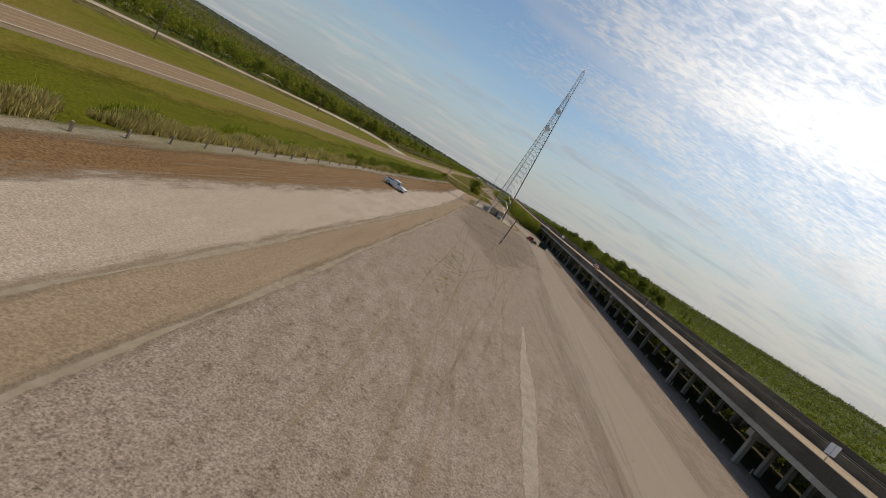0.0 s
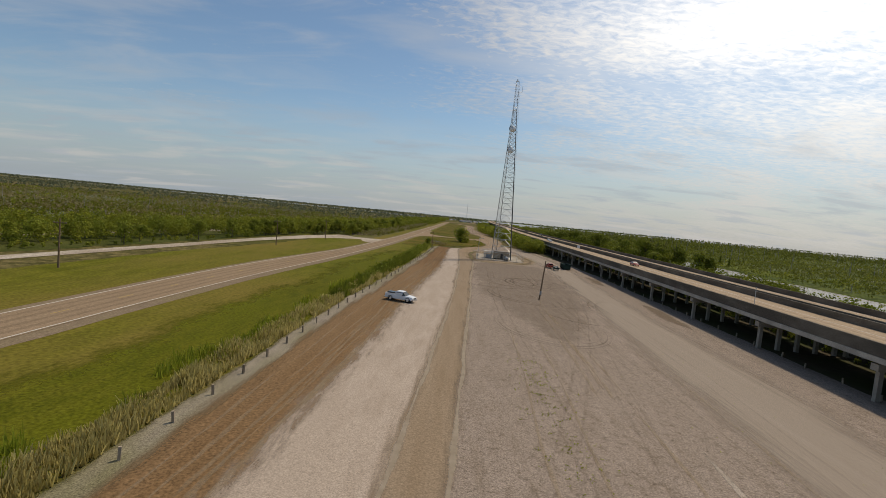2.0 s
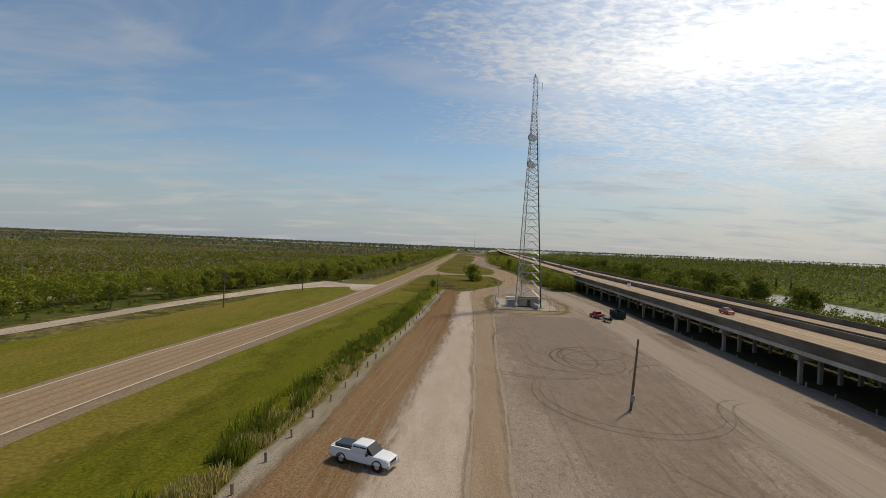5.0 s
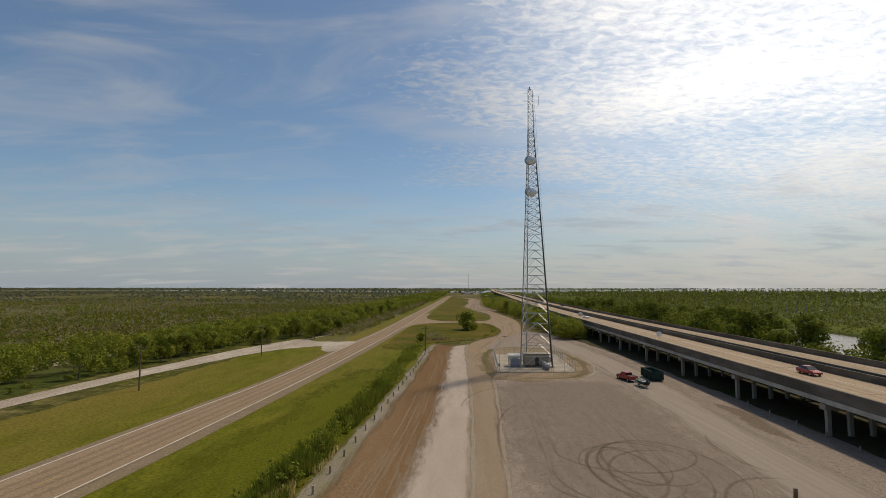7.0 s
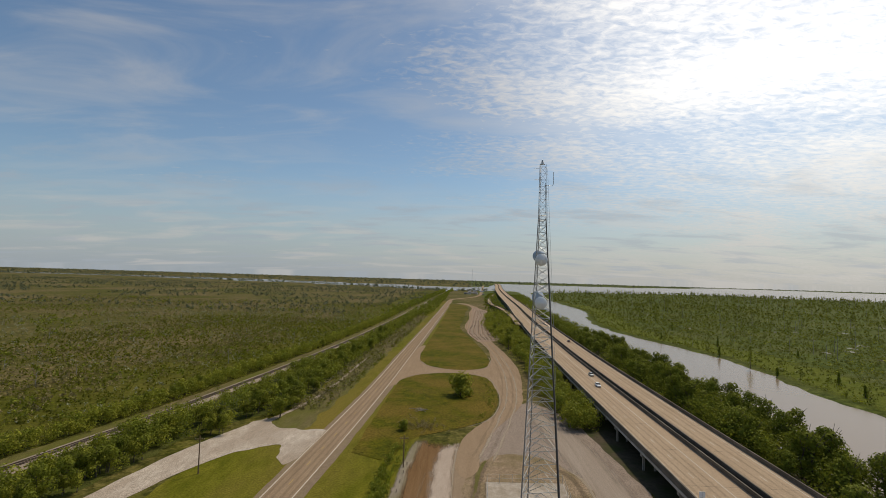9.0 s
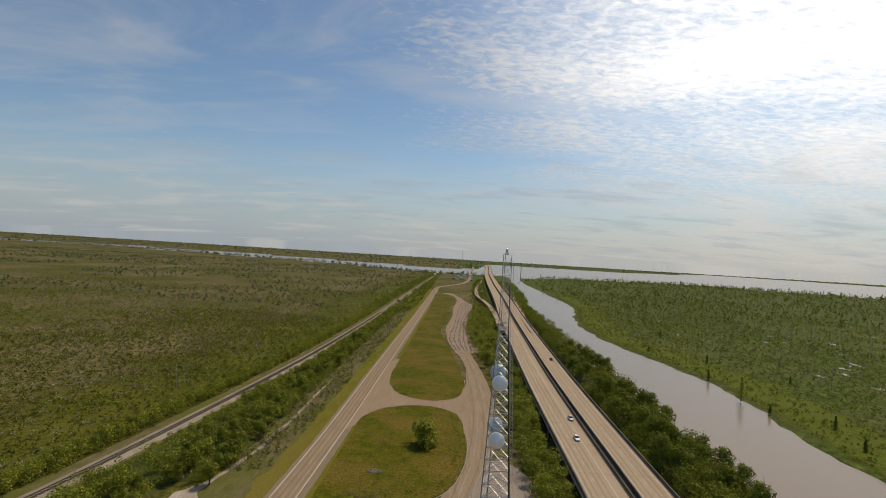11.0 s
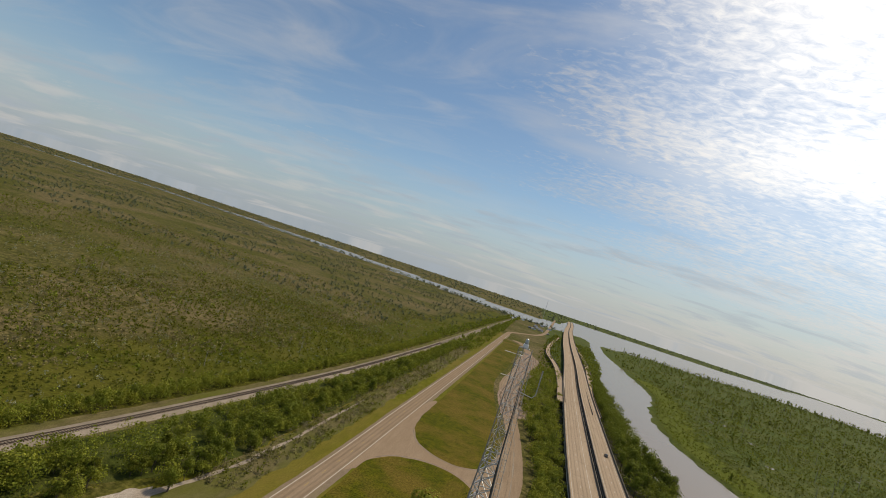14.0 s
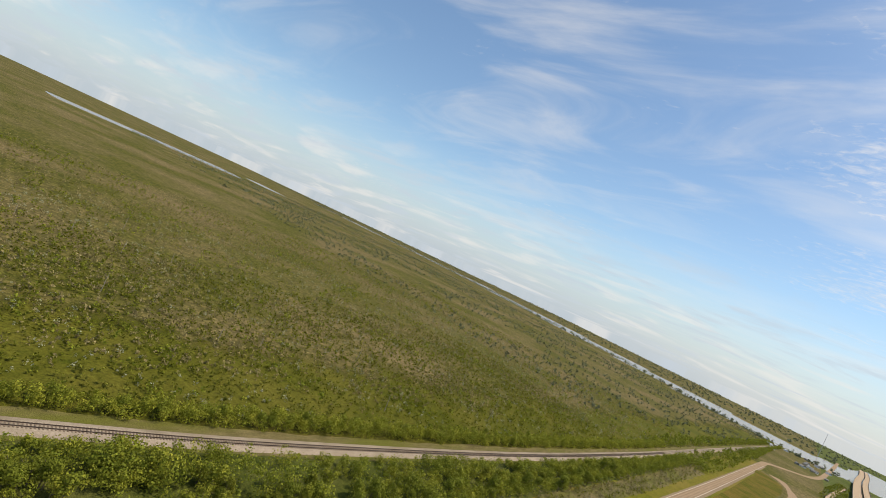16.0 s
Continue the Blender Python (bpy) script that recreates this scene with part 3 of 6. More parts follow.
band("tan_track", WHITE_E, TAN_E[:-3] + [(8.0, 225), (8.9, 246), (11.0, 267)], 0.060, M_TAN_R, "smooth tan packed-earth track", "track", 2.0, (0.2, 0.2), fade=2.2)
band("gravel_lot", shifted(TAN_E, -1.8), [(51, -140), (52, 0), (52.5, 60), (53, 110), (53.2, 160), (52.0, 225), (50, 260), (44, 300), (34, 320)], 0.047, M_LOT, "wide grey-brown gravel lot with wheel marks", "gravel lot", 2.0, (0.4, 0.9))
for k, ln in enumerate((WHITE_E, TAN_E[:-3] + [(8.0, 225), (8.9, 246), (11.0, 267)])):
    band("track_berm", shifted(ln, 0.0), shifted(ln, 0.45), 0.072 + 0.001 * k, M_EDGE, "thin pale berm along the packed track", "gravel", 2.0, (0.25, 0.25), fade=0.5)
band("east_track", [(22, -140), (26, 0), (28.2, 60), (31.5, 110), (33.5, 130), (35, 160), (37, 200), (36, 240), (33, 275), (30, 305)], [(34, -140), (37, 0), (39.5, 60), (41.5, 120), (43, 160), (46, 200), (46, 240), (43, 275), (36, 305)], 0.054, M_PALE_R, "pale worn vehicle track across the lot", "track", 2.0, (0.6, 0.6), fade=6.0)
band("trampled_gravel", [(16.5, 74), (13, 92), (8.5, 115), (7.0, 150), (9, 185), (12, 199)], [(17.5, 74), (23, 92), (29.5, 115), (32, 150), (34, 185), (33, 199)], 0.0555, M_BROWN_R, "trampled brown gravel with many tyre circles", "gravel", 1.5, (1.5, 1.5), fade=6.0)
scrape = [(17.6, 2), (18.6, 14), (19.3, 22), (19.8, 30), (20.3, 38), (20.8, 45)]
band("scraped_stripe", [(x - w, y) for (x, y), w in zip(scrape, (0.3, 0.6, 0.65, 0.5, 0.25, 0.06))], [(x + w, y) for (x, y), w in zip(scrape, (0.3, 0.6, 0.65, 0.5, 0.25, 0.06))], 0.060, M_SCRAPE, "pale scraped stripe in the gravel", "gravel", 1.0, (0.2, 0.2), fade=0.3)
band("highway_shoulder", road_w, road_e, 0.06, M_SHOULDER, "grey asphalt shoulder of the highway", "road", 4.0, (0.25, 0.25))
band("highway", shifted(HWY_W, -0.35), shifted(HWY_E, 0.35), 0.10, M_ROAD, "two-lane tan asphalt highway", "road")
for nm, ln in (("edge_line", HWY_E), ("edge_line", HWY_W)):
    band(nm, shifted(ln, -0.11), shifted(ln, 0.11), 0.115, M_LINE, "white painted edge line", "road marking")
centre = (np.array(HWY_E) + np.array(HWY_W)) / 2
dash = along(centre, 3.0)
for k in range(0, len(dash) - 1, 4):
    if dash[k][1] < 520:
        q = dash[k : k + 2]
        solo("centre_dash", Geo().strip(shifted(q, -0.07).tolist(), shifted(q, 0.07).tolist(), 0.115), M_YELLOW, "worn yellow centre dash", "road marking", "centre dashes on the highway", "structure")
# wheel paths worn into both lanes
for k, o in enumerate((-2.7, -1.0, 1.0, 2.7)):
    band("wheel_path", shifted(centre, o - 0.32), shifted(centre, o + 0.32), 0.108 + 0.001 * k, M_WEAR, "darker wheel path worn along the lane", "road wear", 3.0, (0.1, 0.1), fade=0.6)
for k in range(26):
    y = random.uniform(30, 420)
    x0, x1 = at_y(HWY_W, y), at_y(HWY_E, y)
    band("road_crack", [(x0, y), ((x0 + x1) / 2, y + random.uniform(-0.6, 0.6)), (x1, y + random.uniform(-1, 1))], [(x0, y + 0.08), ((x0 + x1) / 2, y + 0.6), (x1, y + 0.1)], 0.1135, M_WEAR, "thin dark crack across the road", "road wear", 1.0)
# the highway bends to the right far off
far_mid = [(-17.0, 1080), (-14, 1140), (5, 1200), (36, 1290), (56, 1420), (68, 1600), (90, 2000), (125, 2700)]
band("far_highway", shifted(far_mid, -4.5), shifted(far_mid, 4.5), 0.12, M_ROAD, "far bend of the tan highway", "road")

for n_, ((x, y, w, l), lean) in enumerate(SOIL):
    q = [(x + lean * (v - 0.5) * l + 0.15 * w * math.sin(9 * v + n_), y + (v - 0.5) * l) for v in np.linspace(0, 1, 9)]
    e = [max(0.15, math.sin(math.pi * v)) for v in np.linspace(0, 1, 9)]
    band("disturbed_soil", [(a - w / 2 * c, b) for (a, b), c in zip(q, e)], [(a + w / 2 * c, b) for (a, b), c in zip(q, e)], 0.0565 + 0.0006 * n_, M_SOIL_R, "churned brown soil in the gravel", "dirt", 1.0, (0.5, 0.5), fade=w * 0.8)

# frontage lane and its apron
lane_w = [(-112, -140), (-104, 0), (-96, 90), (-88.5, 150), (-84, 196), (-80, 222), (-75.5, 248), (-69, 270), (-63.5, 284)]
lane_e = [(-106, -140), (-98, 0), (-90.5, 90), (-83.5, 146), (-78, 190), (-72, 216), (-66, 238), (-58, 254), (-49, 262)]
band("gravel_lane", lane_w, lane_e, 0.08, M_APRON, "pale gravel lane beside the woods", "gravel lane", 3.0, (0.4, 0.4))
patch("gravel_apron", [(-75.5, 246), (-71, 262), (-67.5, 272), (-64.5, 281), (-62, 282), (-59.5, 277), (-55, 274), (-48, 273), (-41.0, 274), (-40.0, 259), (-43.5, 245), (-46, 249), (-51, 259), (-58, 252)], 0.085, M_APRON, "white gravel apron where lane meets road", "gravel", 1.0, 2.0)

# the grass islands and the roads round them
patch("link_road", [(-33, 330), (-30, 410), (-22, 470), (-12, 415), (4, 392), (18, 402), (24, 440), (17, 520), (9, 600), (15, 700), (17, 800), (22, 900), (10, 985), (-2, 1010), (6, 1015), (24, 960), (34, 900), (28, 800), (24, 700), (19, 600), (29, 505), (35, 440), (37, 395), (33, 340), (29.5, 315), (21, 292), (14, 274), (10.2, 256), (8.4, 244), (5.6, 240), (3.2, 246), (3.4, 258), (5.2, 270), (10, 283), (17.5, 300), (21, 320), (20.6, 340), (17, 362), (4, 370), (-14, 362), (-24, 345)], 0.105, M_ROAD, "tan gravel link road round the grass islands", "road", 3.0, 0.5)
patch("grass_island", [(-27.0, 255), (-25.5, 330), (-23.5, 356), (-17, 366), (-4, 373), (8, 372.5), (16.5, 366), (19.8, 350), (20.6, 329), (18.5, 308), (13.0, 291), (5, 282), (-3, 275.5), (-9, 271), (-13, 262), (-16, 250)], 0.14, M_LAWN, "grass island with a single bush", "grass", 3.0, 0.6)
patch("grass_island", [(-21.5, 432), (-19.5, 408), (-12.5, 391), (-2, 383.5), (8, 383), (17, 389.5), (21.5, 408), (21.5, 432), (16.5, 490), (9, 545), (4.5, 600), (9, 700), (12, 800), (16, 905), (5, 975), (-6, 985), (-12, 900), (-15.5, 720), (-19.5, 520)], 0.14, M_LAWN, "long grass island between the roads", "grass", 3.0, 0.6)
patch("sandy_clearing", [(18, 498), (11, 560), (15, 620), (20, 740), (30, 895), (41, 852), (42, 730), (32, 663), (30, 590), (32, 505)], 0.16, M_CHURN, "churned pinkish-brown ground beside the road", "dirt", 3.0, 1.5)
for k in range(9):
    u = (k + 0.5) / 9
    q = [((1 - u) * a + u * b + 0.9 * noise.noise((y * 0.03, k, 2.0)), y) for y, a, b in ((506, 18.5, 31), (560, 12, 30), (620, 16, 30.5), (680, 18.5, 33), (740, 21, 41), (800, 24.5, 41.5), (860, 28.5, 39))]
    band("churned_rut", shifted(q, -0.45), shifted(q, 0.45), 0.17 + 0.001 * k, M_EDGE if k % 2 else M_SOIL_R, "wavy rut pressed into churned ground", "dirt", 2.0, (0.7, 0.7), fade=0.7)

# pale loose gravel pushed up along the road edges
def edging(outline, off, w, z):
    p = along(outline, 2.0)
    q = shifted(p, off)
    band("road_edging", shifted(q, -w / 2), shifted(q, w / 2), z, M_EDGE, "thin pale gravel ridge along the road edge", "gravel", 2.0, fade=w * 0.9)


edging([(-23.5, 356), (-17, 366), (-4, 373), (8, 372.5), (16.5, 366), (19.8, 350), (20.6, 329), (18.5, 308), (13.0, 291), (5, 282)], -0.9, 0.45, 0.15)
edging([(21.5, 432), (21.5, 408), (17, 389.5), (8, 383), (-2, 383.5), (-12.5, 391), (-19.5, 408)], -0.9, 0.45, 0.152)
for k, o in enumerate((-3.2, -1.2, 1.4, 3.0)):
    q = shifted([(10, 250), (18, 285), (24, 315), (28, 350), (29, 400), (27, 450), (21, 520), (14, 600), (19, 700), (22, 800)], o)
    band("wheel_path", shifted(q, -0.3), shifted(q, 0.3), 0.118 + 0.001 * k, M_EDGE if k % 2 else M_WEAR, "wheel path worn along the link road", "road wear", 2.0, (0.4, 0.4), fade=0.5)

# soil strip with the bridge's shade painted in as dark colour, and the banks beside it
band("bridge_shade_soil", [(50.6, -140), (51.8, 0), (52.8, 110), (52.2, 225), (49, 262), (46, 300), (50, 400), (58, 600), (66, 830)], [(90, -140), (92, 0), (95, 150), (98, 250), (103, 330), (108, 420), (113, 560), (117, 700), (122, 830)], 0.05, M_SHADESOIL, "soil under the bridge, coloured dark for its shade", "soil", 4.0, (0.8, 1.5))


# ---- the elevated road ----
DECK_Z = 6.0
deck_line = along(DECK_W, 11.75)
PIER_Y0, PIER_STEP = 63.0, 23.5


def deck_band(name, off0, off1, z0, z1, material, parent, y0, y1, label=""):
    p = np.array([q for q in along(DECK_W, 8.0) if y0 <= q[1] <= y1])
    a, b = shifted(p, off0), shifted(p, off1)
    g = Geo()
    rings = [[(x0, y_, z0), (x1, y__, z0), (x1, y__, z1), (x0, y_, z1)] for (x0, y_), (x1, y__) in zip(a, b)]
    g.loft(rings)
    return part(name, g, material, parent, label)


def build_bridge():
    br = thing("elevated_highway", "long twin-deck concrete highway bridge on many columns", "bridge", kind="structure")
    for o, e, step in ((0.0, 14.75, 3.1), (16.6, 28.8, 2.55)):
        deck_band("deck_slab", o + 0.35, e - 0.35, DECK_Z - 0.25, DECK_Z, M_DECK, br, -140, 3100)
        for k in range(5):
            # outer girder pale, inner ones darker: under-deck shade put into their colour
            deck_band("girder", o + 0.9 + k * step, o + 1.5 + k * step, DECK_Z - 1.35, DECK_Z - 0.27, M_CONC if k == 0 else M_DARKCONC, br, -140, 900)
        for q in (o, e - 0.4):
            deck_band("parapet", q, q + 0.38, DECK_Z - 0.45, DECK_Z + 1.2, M_PARAPET, br, -140, 3100, "weathered dark parapet")
        for q in (o + 1.6, e - 4.5 if o == 0 else e - 1.8):
            deck_band("lane_line", q, q + 0.16, DECK_Z + 0.005, DECK_Z + 0.015, M_LINE, br, -140, 1500)
        deck_band("fascia", o - 0.10, o + 0.32, DECK_Z - 1.15, DECK_Z - 0.47, M_FASCIA, br, -140, 900, "pale concrete edge beam")
    p = along(DECK_W, 3.0)
    for k in range(0, len(p) - 1, 4):
        if 20 < p[k][1] < 480:
            for off in (5.7, 22.6):
                q = p[k : k + 2]
                part("lane_dash", Geo().strip(shifted(q, off).tolist(), shifted(q, off + 0.14).tolist(), DECK_Z + 0.012), M_LINE, br)
    for o in (2.6, 4.4, 6.7, 8.5, 19.2, 21.0, 23.7, 25.5):
        q = np.array([r for r in along(DECK_W, 6.0) if -100 <= r[1] <= 900])
        ob = band("deck_wear", shifted(q, o - 0.3), shifted(q, o + 0.3), DECK_Z + 0.008, M_WEAR, "darker wheel path worn along the deck", "road wear", 4.0, fade=0.55)
        ob.parent = br
        for key in ("category", "kind"):
            del ob[key]
    # expansion joints
    for k in range(-6, 24):
        y = PIER_Y0 + PIER_STEP * k
        x = at_y(DECK_W, y)
        for o, e in ((0, 14.3), (16.6, 28.3)):
            part("expansion_joint", Geo().box(x + o + 0.4, y - 0.035, DECK_Z + 0.002, x + e, y + 0.035, DECK_Z + 0.01), M_DARKCONC, br)


def build_bents():
    cap = Geo().box(0.2, -0.55, DECK_Z - 2.2, 14.4, 0.55, DECK_Z - 1.37).mesh("cap", M_CONC)
    pile = Geo().box(-0.28, -0.28, -2.5, 0.28, 0.28, DECK_Z - 2.22).mesh("column", M_CONC)
    first = None
    for k in range(-8, 46):
        y = PIER_Y0 + PIER_STEP * k
        x = at_y(DECK_W, y)
        for o in (0.0, 14.55):
            if first is None:
                first = thing("bridge_bent", "square concrete columns under a concrete cap beam", "bridge pier", "bents under the bridge", at=pose(x + o, y, 0))
                part("cap", cap, None, first)
                for j in range(5):
                    part("column", pile, None, first).location = (0.95 + j * 3.15, 0, 0)
            else:
                copy_thing(first, pose(x + o, y, 0))


build_bridge()
build_bents()


# ---- railway ----
def build_railway():
    rw = thing("railway_track", "single railway track on pale stone ballast", "railway", kind="structure")
    p = along(RAILS, 6.0)
    g = Geo()
    prof = [(-4.4, -0.1), (-1.9, 0.55), (1.9, 0.55), (4.4, -0.1)]
    for (o0, z0), (o1, z1) in zip(prof, prof[1:]):
        a, b = shifted(p, o0), shifted(p, o1)
        k = len(g.v)
        for (xa, ya), (xb, yb) in zip(a, b):
            g.v += [(xa, ya, z0), (xb, yb, z1)]
        g.f += [(k + 2 * i, k + 2 * i + 1, k + 2 * i + 3, k + 2 * i + 2) for i in range(len(p) - 1)]
    part("ballast_bed", g, M_BALLAST, rw)
    for o in (-0.75, 0.75):
        a, b = shifted(p, o - 0.06), shifted(p, o + 0.06)
        part("rail", Geo().loft([[(xa, ya, 0.66), (xb, yb, 0.66), (xb, yb, 0.86), (xa, ya, 0.86)] for (xa, ya), (xb, yb) in zip(a, b)]), M_RAIL, rw)
    t = along(RAILS, 0.8)
    tan = np.gradient(t, axis=0)
    g = Geo()
    for q, d in zip(t, tan):
        if 100 < q[1] < 700:
            g.box(-1.3, -0.16, 0.54, 1.3, 0.16, 0.68, pose(q[0], q[1], 0, 0, 0, math.degrees(math.atan2(-d[0], d[1]))))
    tagged(part("ties", g, M_TIE, rw), kind="stuff")
    band("lush_marsh", shifted(RAILS, -75), shifted(RAILS, -7.0), 0.024, M_GREEN_R, "lush green marsh grass beside the railway", "marsh", 6.0, (16.0, 0.5), fade=34.0)
    band("rail_margin", shifted(RAILS, -8.2), shifted(RAILS, 5.6), 0.04, M_RAILSIDE, "bare brown soil beside the railway", "soil", 4.0, (1.2, 1.2))


build_railway()


# ---- lattice tower ----
TOWER = (19.8, 215.5)
TOWER_H = 76.3


def build_tower():
    tw = thing("lattice_tower", "tall galvanised steel three-legged lattice radio tower", "radio tower", at=pose(TOWER[0], TOWER[1], 0))

    def corner(i, z):
        r = 0.8 + (5.2 - 0.8) * max(0.0, 1 - z / 68.0)
        a = radians((222, 342, 102)[i])
        return Vector((r * math.cos(a), r * math.sin(a), z))

    levels = [0.25]
    while levels[-1] < TOWER_H - 1.0:
        levels.append(min(TOWER_H, levels[-1] + max(1.4, 3.0 - levels[-1] * 0.026)))
    for i in range(3):
        g = Geo().tube(corner(i, 0.25), corner(i, 65.0), 0.15, 0.07, 8).tube(corner(i, 65.0), corner(i, TOWER_H), 0.055, 0.045, 8)
        part("leg", g, M_LEG, tw)
        b = corner(i, 0)
        part("foot_block", Geo().box(b.x - 0.7, b.y - 0.7, -0.4, b.x + 0.7, b.y + 0.7, 0.35), M_CONC, tw, "concrete footing")
    for n, (z0, z1) in enumerate(zip(levels, levels[1:])):
        w = 0.072 - z0 * 0.0004 if z0 < 64 else 0.022
        for i in range(3):
            a0, b0, a1, b1 = corner(i, z0), corner((i + 1) % 3, z0), corner(i, z1), corner((i + 1) % 3, z1)
            part("horizontal", Geo().tube(a1, b1, w, n=4), M_STEEL, tw)
            if n < 14:
                m = (a1 + b1) / 2
                part("diagonal", Geo().tube(a0, m, w, n=4), M_STEEL, tw)
                part("diagonal", Geo().tube(b0, m, w, n=4), M_STEEL, tw)
            else:
                part("diagonal", Geo().tube(a0, b1, w, n=4), M_STEEL, tw)
                part("diagonal", Geo().tube(b0, a1, w, n=4), M_STEEL, tw)
    # cable run on one leg, ladder beside it, and a stiffening ring where the slim mast begins
    part("cable_run", Geo().tube(corner(1, 0.5) + Vector((-0.22, -0.10, 0)), corner(1, 64) + Vector((-0.10, -0.08, 0)), 0.20, 0.09, 6).tube(corner(1, 64) + Vector((-0.10, -0.08, 0)), corner(1, TOWER_H - 4) + Vector((-0.08, -0.06, 0)), 0.05, 0.04, 6), M_DARK, tw, "dark bundled cables")
    g = Geo()
    low, high = corner(1, 30) + Vector((0.1, -0.15, 0)), corner(1, TOWER_H - 1) + Vector((0.1, -0.12, 0))
    for o in (-0.2, 0.2):
        g.tube(low + Vector((o, 0, 0)), high + Vector((o, 0, 0)), 0.028, n=4)
    for k in range(76):
        q = low.lerp(high, k / 75)
        g.tube(q - Vector((0.2, 0, 0)), q + Vector((0.2, 0, 0)), 0.02, n=4)
    part("ladder", g, M_STEEL, tw, "pale climbing ladder")
    for z in (64.2, 65.3):
        for i in range(3):
            part("ring_beam", Geo().tube(corner(i, z), corner((i + 1) % 3, z), 0.05, n=6), M_STEEL, tw)
    for z, l in ((70.2, 1.5), (73.0, -1.6), (75.4, -1.9), (67.6, 1.2)):
        part("cross_arm", Geo().tube((0, 0.3, z), (l, -0.2, z), 0.032, n=5), M_STEEL, tw)
    # dishes: white radomes to the south, blue-grey ones to the north
    for z, side in ((55.9, -1), (47.0, -1), (56.8, 1), (48.0, 1)):
        r = 1.25 if side < 0 else 1.3
        off = 0.8 + 0.45 * (5.2 - 0.8) * (1 - z / 68)
        m = pose(-0.1, side * (off + 0.4), z) @ pose(0, 0, 0, 90 * -side, 0, 0)
        g = Geo().lathe([(0.02, -0.45), (r * 0.6, -0.3), (r, 0.0), (r, 0.4), (r * 0.97, 0.46), (r * 0.5, 0.72), (0.02, 0.98)], 28, m @ pose(0, 0, 0, 0 if side < 0 else 0))
        d = part("dish", g, M_DISH if side < 0 else M_DISHBACK, tw, "white drum-shaped microwave dish" if side < 0 else "blue-grey microwave dish", True)
        part("dish_arm", Geo().tube((-0.1, side * (off - 0.4), z), (-0.1, side * off, z), 0.13), M_STEEL, d)
    top = part("top_frame", Geo().box(-0.5, -0.45, TOWER_H - 0.06, 0.5, -0.39, TOWER_H).box(-0.5, 0.39, TOWER_H - 0.06, 0.5, 0.45, TOWER_H).box(-0.5, -0.39, TOWER_H - 0.06, -0.44, 0.39, TOWER_H).box(0.44, -0.39, TOWER_H - 0.06, 0.5, 0.39, TOWER_H).box(-0.44, -0.03, TOWER_H - 0.06, 0.44, 0.03, TOWER_H), M_STEEL, tw)
    bevel(part("beacon_box", Geo().box(-0.28, -0.26, TOWER_H + 0.01, 0.28, 0.26, TOWER_H + 0.42), M_DISH, top, "white beacon housing"), 0.06)
    part("beacon", Geo().lathe([(0.18, 0), (0.2, 0.15), (0.16, 0.5), (0.02, 0.6)], 12, pose(0, 0, TOWER_H + 0.41)), M_STEEL, top)
    part("side_arm", Geo().tube((0.4, 0, TOWER_H - 4.4), (2.1, 0, TOWER_H - 4.6), 0.04).tube((2.1, 0, TOWER_H - 4.6), (2.4, 0, TOWER_H - 4.2), 0.04), M_STEEL, tw)
    part("whip_antenna", Geo().tube((2.4, 0, TOWER_H - 4.3), (2.4, 0, TOWER_H - 1.6), 0.06), M_STEEL, tw)


M_LEG = mat("weathered_leg_steel", (0.25, 0.235, 0.215), (0.36, 0.345, 0.32), 1.5, 0.55, metal=0.3)
M_DARK = plain("dark_steel", (0.07, 0.065, 0.06), 0.6, 0.3)
build_tower()


